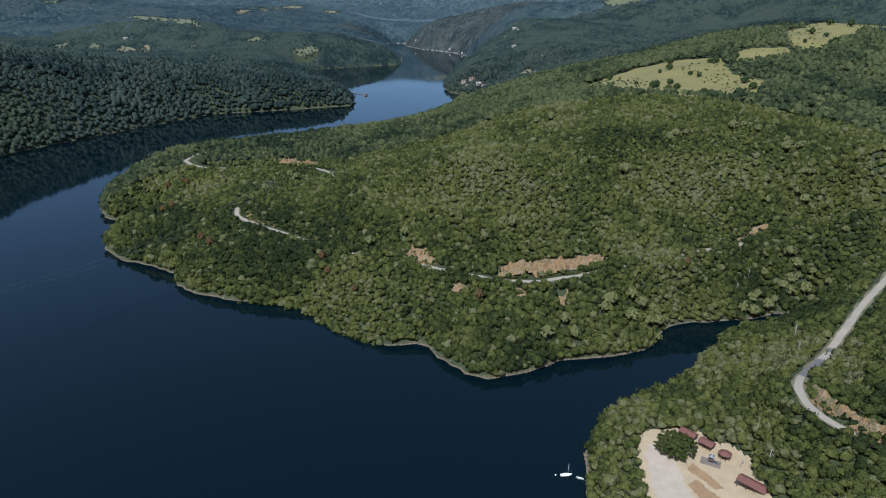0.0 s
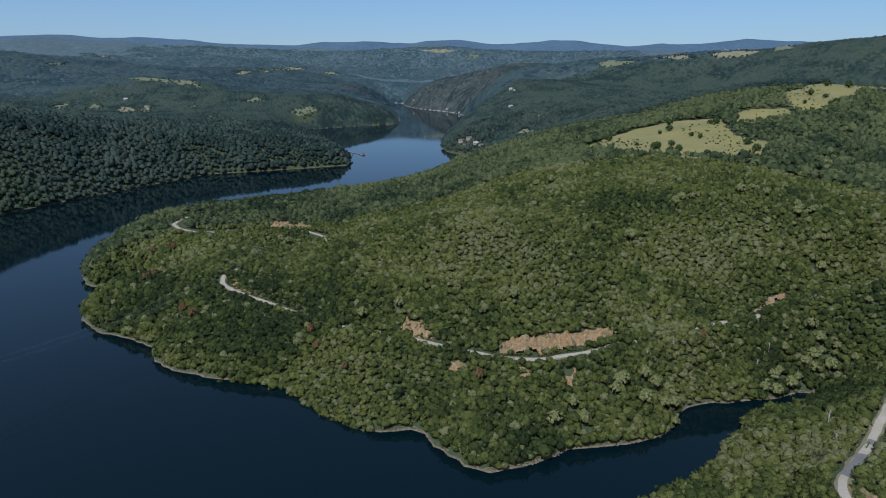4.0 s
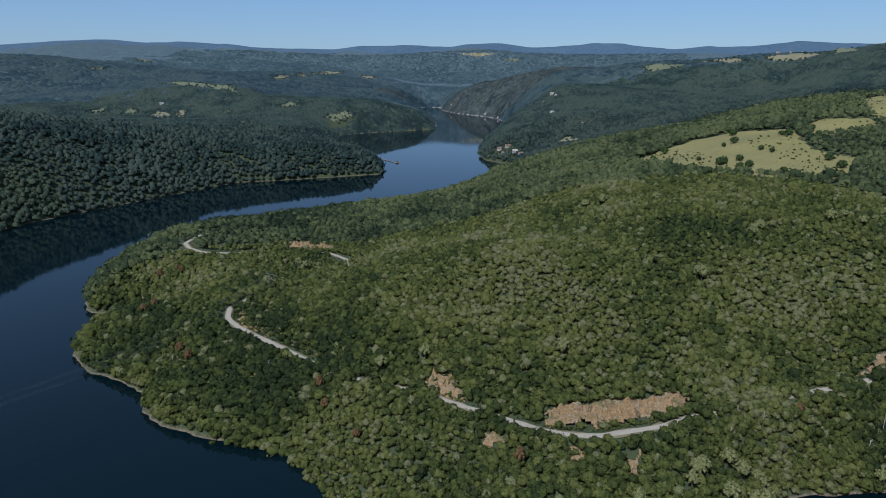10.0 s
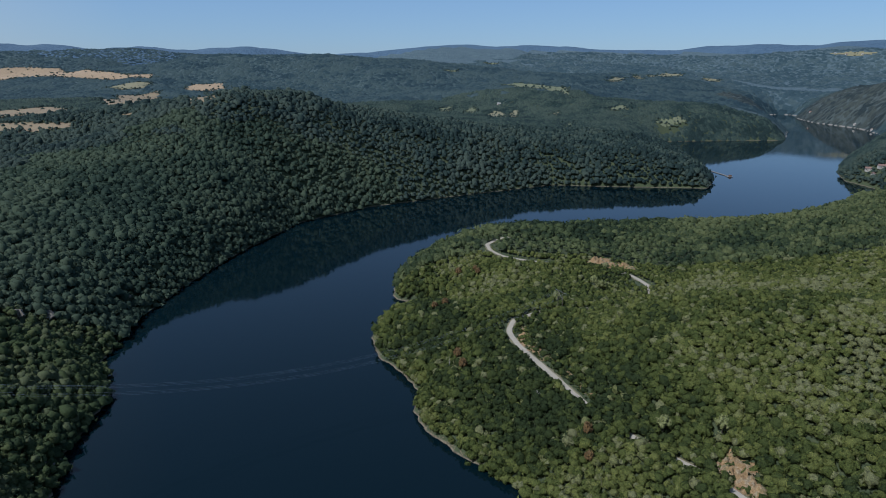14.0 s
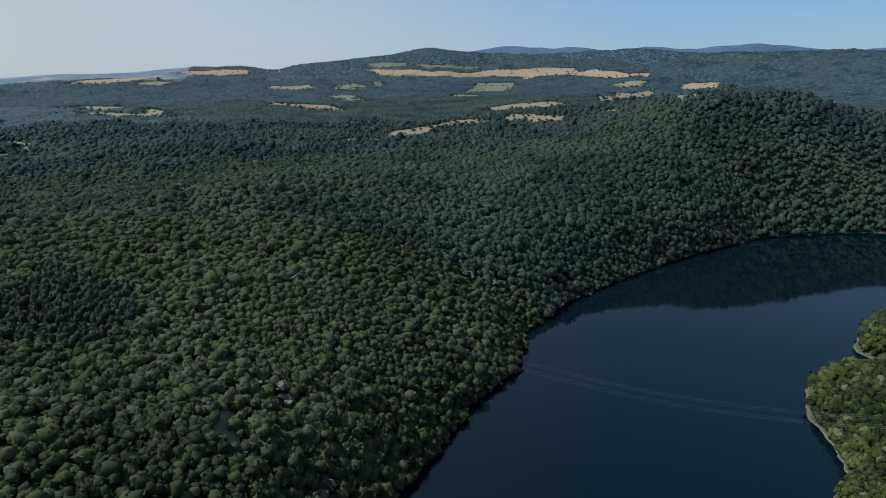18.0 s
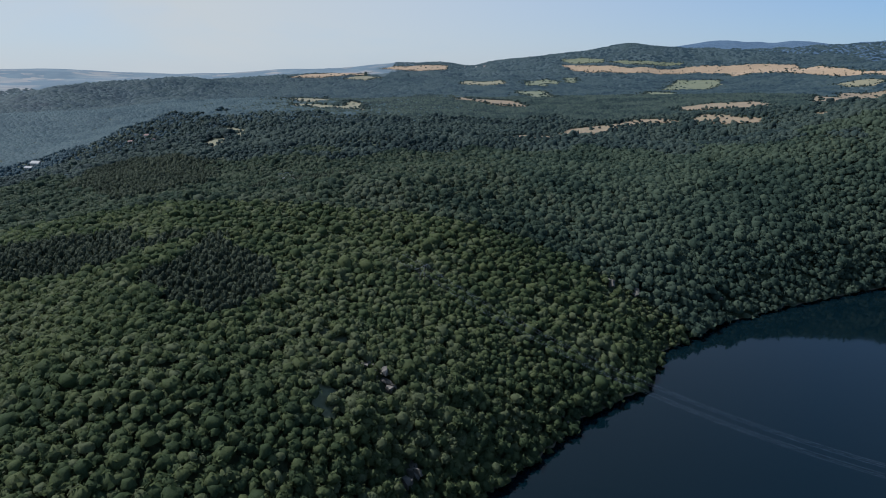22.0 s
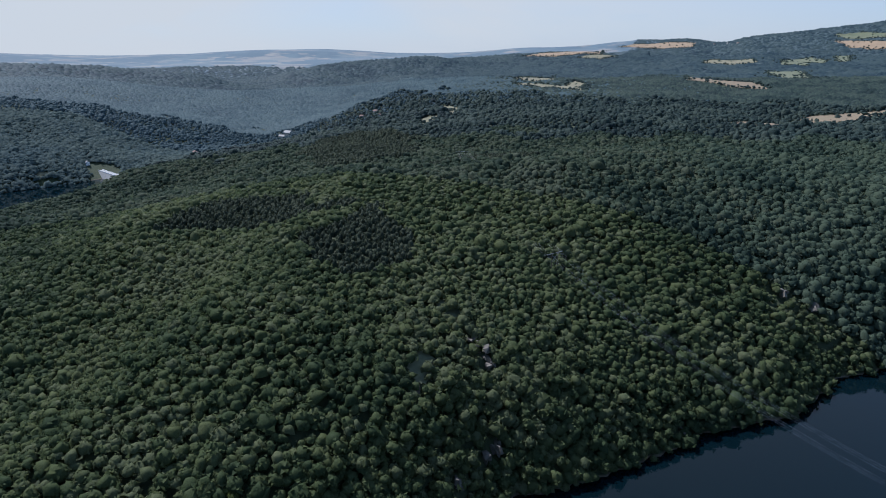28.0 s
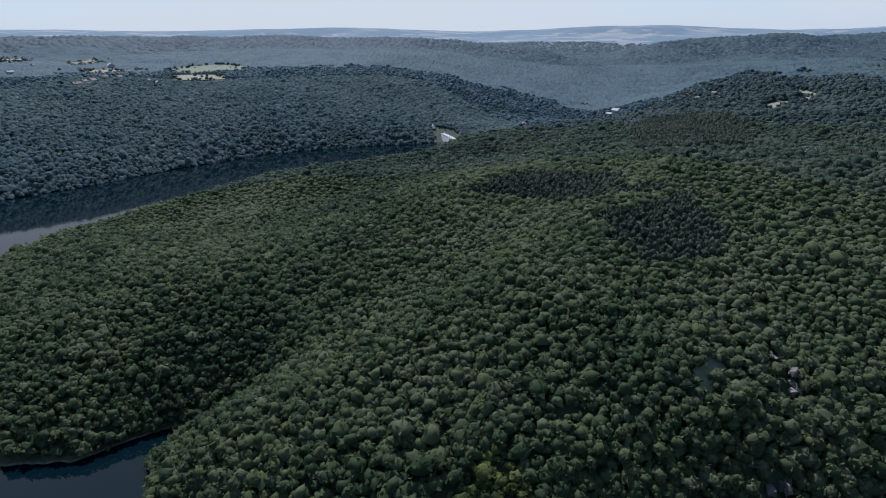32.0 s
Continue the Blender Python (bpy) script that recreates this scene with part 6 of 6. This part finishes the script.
def lamp_post(x, y):
    t = thing("street_lamp", pose(x, y, float(ground_at(x, y)) + 0.2), "grey steel lamp post at the edge of the sand", "lamp")
    bm = bmesh.new()
    rod(bm, (0, 0, -0.3), (0, 0, 5.0), 0.09, 0.05, 8)
    part("pole", bm, steel_mat, t)
    bm = bmesh.new()
    rod(bm, (0, 0, 4.95), (0.9, 0, 5.15), 0.035, 0.03, 6)
    part("arm", bm, steel_mat, t)
    bm = bmesh.new()
    box(bm, 1.0, 0, 5.08, 0.5, 0.22, 0.1, bevel=0.03)
    part("lamp_head", bm, steel_mat, t)


lamp_post(114.4, 195.2)


def notice_board(x, y):
    t = thing("notice_board", pose(x, y, float(ground_at(x, y)) + 0.2, 0, 0, 40), "weathered grey notice board on two posts", "sign")
    for s in (-0.8, 0.8):
        bm = bmesh.new()
        rod(bm, (s, 0, -0.3), (s, 0, 2.2), 0.06, 0.06, 7)
        part("post", bm, deadwood_mat, t)
    bm = bmesh.new()
    box(bm, 0, 0.07, 1.0, 1.8, 0.05, 1.1, bevel=0.01)
    part("board", bm, deadwood_mat, t)


notice_board(117.3, 183.6)


# ---- boats ----
def hull(bm, length, beam, depth, sheer, n=12):
    """A lofted hull with pointed bow along +x and a flat stern, open at the top."""
    rows = []
    for k in range(n + 1):
        u = k / n
        w = beam / 2 * (0.72 + 0.56 * u - 0.28 * u * u) * (1 - max(0, (u - 0.45) / 0.55) ** 2.2)
        z = depth * 0.62 + sheer * (u - 0.4) ** 2
        keel = -depth * 0.38 * (1 - max(0, (u - 0.6) / 0.4) ** 2)
        x = (u - 0.5) * length
        rows.append([bm.verts.new((x, -w, z)), bm.verts.new((x, -w * 0.8, keel * 0.55)), bm.verts.new((x, 0, keel)), bm.verts.new((x, w * 0.8, keel * 0.55)), bm.verts.new((x, w, z))])
    for a, b in zip(rows, rows[1:]):
        for k in range(4):
            bm.faces.new((a[k], a[k + 1], b[k + 1], b[k]))
    bm.faces.new(rows[0])
    return rows


def sailboat(x, y, turn):
    t = thing("sailboat", pose(x, y, 0.0, 0, 0, turn) @ Matrix.Scale(0.7, 4), "small white sailing boat at anchor with bare mast", "boat")
    bm = bmesh.new()
    rows = hull(bm, 6.4, 2.2, 1.1, 0.9)
    bmesh.ops.remove_doubles(bm, verts=bm.verts, dist=0.002)
    part("hull", bm, white_mat, t, "white glass-fibre hull", True)
    bm = bmesh.new()
    for k in range(12):
        def at(j, s):
            u = j / 12
            w = 1.1 * (0.72 + 0.56 * u - 0.28 * u * u) * (1 - max(0, (u - 0.45) / 0.55) ** 2.2)
            return (u - 0.5) * 6.4, s * w * 0.97, 0.66 + 0.9 * (u - 0.4) ** 2
        bm.faces.new([bm.verts.new(p) for p in (at(k, -1), at(k + 1, -1), at(k + 1, 1), at(k, 1))])
    bmesh.ops.remove_doubles(bm, verts=bm.verts, dist=0.002)
    part("deck", bm, white_mat, t)
    bm = bmesh.new()
    box(bm, 0.5, 0, 0.66, 2.3, 1.1, 0.42, bevel=0.12)
    part("cabin", bm, white_mat, t, "low white cabin")
    bm = bmesh.new()
    box(bm, 0.6, 0, 0.82, 1.5, 1.13, 0.14, bevel=0.03)
    part("cabin_window", bm, glass_mat, t)
    bm = bmesh.new()
    rod(bm, (0.9, 0, 0.9), (0.9, 0, 8.0), 0.07, 0.045, 8)
    part("mast", bm, white_mat, t, "bare white mast")
    bm = bmesh.new()
    rod(bm, (0.85, 0, 1.7), (-2.1, 0, 1.65), 0.05, 0.05, 8)
    part("boom", bm, white_mat, t)
    for a in ((3.1, 0, 1.0), (-3.0, 0, 0.9)):
        bm = bmesh.new()
        rod(bm, a, (0.9, 0, 7.9), 0.012, 0.012, 4)
        part("stay", bm, steel_mat, t)


sailboat(55.2, 188.9, 4)


def dinghy(x, y, turn):
    t = thing("dinghy", pose(x, y, 0.0, 0, 0, turn) @ Matrix.Scale(0.72, 4), "small pale rowing boat moored near the shore", "boat")
    bm = bmesh.new()
    hull(bm, 4.2, 1.5, 0.6, 0.5)
    bmesh.ops.remove_doubles(bm, verts=bm.verts, dist=0.002)
    part("hull", bm, white_mat, t, "", True)
    for u in (-1.1, 0.1, 1.1):
        bm = bmesh.new()
        box(bm, u, 0, 0.22, 0.26, 1.15 if u < 1 else 0.9, 0.04)
        part("thwart", bm, plaster_mat, t)
    bm = bmesh.new()
    box(bm, 0, 0, 0.0, 3.0, 0.8, 0.03)
    part("floorboards", bm, concrete_mat, t, "pale green-grey floor boards")


dinghy(60.0, 187.2, -24)
t = thing("mooring_buoy", pose(51.3, 189.2, 0.0), "small white mooring buoy", "buoy")
bm = bmesh.new()
bmesh.ops.create_icosphere(bm, subdivisions=2, radius=0.35, matrix=Matrix.Translation((0, 0, 0.12)))
part("float", bm, white_mat, t, "", True)
bm = bmesh.new()
bmesh.ops.create_cone(bm, cap_ends=True, segments=8, radius1=0.06, radius2=0.06, depth=0.25, matrix=Matrix.Translation((0, 0, 0.5)))
part("ring_post", bm, steel_mat, t)


# ---- power line over the water ----
WIRES = (-5.4, -4.0, -2.4, 2.4, 4.0, 5.4)


def pylon(x, y, high, turn, label):
    z0 = float(ground_at(x, y))
    t = thing("power_pylon", pose(x, y, z0, 0, 0, turn), label, "pylon", "pylons of the power line")
    for s in (-2.2, 2.2):
        bm = bmesh.new()
        rod(bm, (0, s, -0.5), (0, s, high), 0.2, 0.13, 8)
        part("pole", bm, bark_mat, t)
    bm = bmesh.new()
    box(bm, 0, 0, high - 0.6, 0.18, 11.4, 0.22)
    part("crossarm", bm, steel_mat, t, "pale steel crossarm")
    for a, b in ((-2.2, 2.2), (2.2, -2.2)):
        bm = bmesh.new()
        rod(bm, (0, a, high - 5), (0, b, high - 1.2), 0.06, 0.06, 6)
        part("brace", bm, steel_mat, t)
    for k in range(6):
        bm = bmesh.new()
        rod(bm, (0, WIRES[k], high - 1.4), (0, WIRES[k], high - 0.6), 0.07, 0.07, 6)
        part("insulator", bm, glass_mat, t)
    return z0 + high - 1.4


def power_line(spans):
    t = thing("power_line", Matrix(), "six thin grey wires strung across the lake between pylons", "power line")
    for (ax, ay, az), (bx, by, bz), sag in spans:
        d = math.hypot(bx - ax, by - ay)
        sx, sy = -(by - ay) / d, (bx - ax) / d
        for k in range(6):
            o = WIRES[k]
            bm, ring = bmesh.new(), []
            for i in range(41):
                u = i / 40
                c = Vector((ax + (bx - ax) * u + sx * o, ay + (by - ay) * u + sy * o, az + (bz - az) * u - 4 * sag * u * (1 - u)))
                ring.append([bm.verts.new(c + Vector((sx * 0.032 * math.cos(q), sy * 0.032 * math.cos(q), 0.032 * math.sin(q)))) for q in (0.5, 2.6, 4.7)])
            for a, b in zip(ring, ring[1:]):
                for j in range(3):
                    bm.faces.new((a[j], a[(j + 1) % 3], b[(j + 1) % 3], b[j]))
            part("wire", bm, steel_mat, t)


top_a = pylon(-306, 172, 13, 58, "twin-pole power pylon standing out of the wood")
top_b = pylon(-120, 480, 13, 58, "twin-pole power pylon on the wooded point")
top_c = pylon(-480, 62, 13, 40, "twin-pole power pylon by the pine wood")
power_line([((-306, 172, top_a), (-120, 480, top_b), 30.0), ((-480, 62, top_c), (-306, 172, top_a), 4.0)])


# ---- houses, pier, dam ----
def house(x, y, turn, length, width, wall, roof_mat, label, wall_mat=None, group="scattered far houses"):
    t = thing("house", pose(x, y, float(ground_at(x, y)), 0, 0, turn), label, "house", group)
    l, w = length / 2, width / 2
    bm = bmesh.new()
    a = [bm.verts.new(p) for p in ((-l, -w, -1.5), (l, -w, -1.5), (l, w, -1.5), (-l, w, -1.5), (-l, -w, wall), (l, -w, wall), (l, w, wall), (-l, w, wall), (-l, 0, wall + w * 0.65), (l, 0, wall + w * 0.65))]
    for ids in ((0, 1, 5, 4), (2, 3, 7, 6), (1, 2, 6, 9, 5), (3, 0, 4, 8, 7)):
        bm.faces.new([a[k] for k in ids])
    part("wall", bm, wall_mat or plaster_mat, t)
    bm = bmesh.new()
    e, h = 0.5, wall + w * 0.65
    for z in (0.02, 0.2):
        q = [bm.verts.new(p) for p in ((-l - e, -w - e, wall - e * 0.65 + z), (l + e, -w - e, wall - e * 0.65 + z), (l + e, 0, h + z), (-l - e, 0, h + z), (-l - e, w + e, wall - e * 0.65 + z), (l + e, w + e, wall - e * 0.65 + z))]
        bm.faces.new((q[0], q[1], q[2], q[3]))
        bm.faces.new((q[3], q[2], q[5], q[4]))
    part("roof", bm, roof_mat, t)
    bm = bmesh.new()
    box(bm, l * 0.4, w * 0.4, h - 1.2, 0.6, 0.6, 1.8)
    part("chimney", bm, tile_mat, t)
    for s in (-1, 1):
        bm = bmesh.new()
        box(bm, 0.1 * length * s, s * (w + 0.02), 0, 1.0, 0.08, 2.05)
        part("door", bm, wood_mat, t)
        for k in (-0.32, 0.32):
            bm = bmesh.new()
            box(bm, k * length, s * (w + 0.02), wall * 0.4, 1.2, 0.1, 1.2)
            wi = part("window", bm, white_mat, t)
            bm = bmesh.new()
            box(bm, k * length, s * (w + 0.09), wall * 0.4 + 0.1, 1.0, 0.03, 1.0)
            part("pane", bm, glass_mat, wi)
    return t


for x, y, turn, length, width, wall, white in HOUSES:
    house(x, y, turn, length, width, wall, concrete_mat if white else tile_mat, "far white house with pale roof among trees" if white else "far plastered house with clay-tiled roof")


def pier(ax, ay, bx, by):
    d, turn = math.hypot(bx - ax, by - ay), math.degrees(math.atan2(by - ay, bx - ax))
    t = thing("floating_pier", pose(ax, ay, 0.0, 0, 0, turn), "long grey floating pier with a landing stage at its end", "pier")
    n = int(d / 2.5)
    for k in range(n):
        bm = bmesh.new()
        box(bm, (k + 0.5) * d / n, 0, 0.55, d / n - 0.12, 3.6, 0.16)
        part("deck_plank", bm, pier_mat, t)
    for k in range(0, n, 3):
        bm = bmesh.new()
        rod(bm, ((k + 0.5) * d / n, -1.6, 0.18), ((k + 0.5) * d / n, 1.6, 0.18), 0.38, 0.38, 8)
        part("float", bm, rubber_mat, t)
    bm = bmesh.new()
    box(bm, d + 3.5, 0, 0.3, 8, 9, 0.45)
    part("landing_stage", bm, pier_mat, t)
    bm = bmesh.new()
    box(bm, d + 2.5, 1.5, 0.75, 4, 3.4, 2.3)
    part("hut", bm, wood_mat, t, "small dark hut")


pier(-184, 1362, -126, 1279)

dam = thing("dam", pose(-637, -497, 1.6, 0, 0, 67.5), "low concrete dam with a pale crest closing the valley", "dam")
bm = bmesh.new()
a = [bm.verts.new(p) for p in ((-48, -12, -14), (48, -12, -14), (48, 9, -14), (-48, 9, -14), (-48, -3.2, 6.2), (48, -3.2, 6.2), (48, 3.2, 6.2), (-48, 3.2, 6.2))]
for ids in ((0, 1, 5, 4), (1, 2, 6, 5), (2, 3, 7, 6), (3, 0, 4, 7), (4, 5, 6, 7), (3, 2, 1, 0)):
    bm.faces.new([a[k] for k in ids])
part("wall", bm, concrete_mat, dam)
bm = bmesh.new()
box(bm, 0, 0, 6.2, 96, 6.0, 0.3)
part("crest_road", bm, concrete_mat, dam, "pale concrete roadway")
for s in (-3.0, 3.0):
    bm = bmesh.new()
    box(bm, 0, s, 6.5, 96, 0.3, 0.9)
    part("parapet", bm, white_mat, dam)
house(-648, -552, 62, 10, 5, 2.6, concrete_mat, "white flat gatehouse beside the dam", white_mat, "")
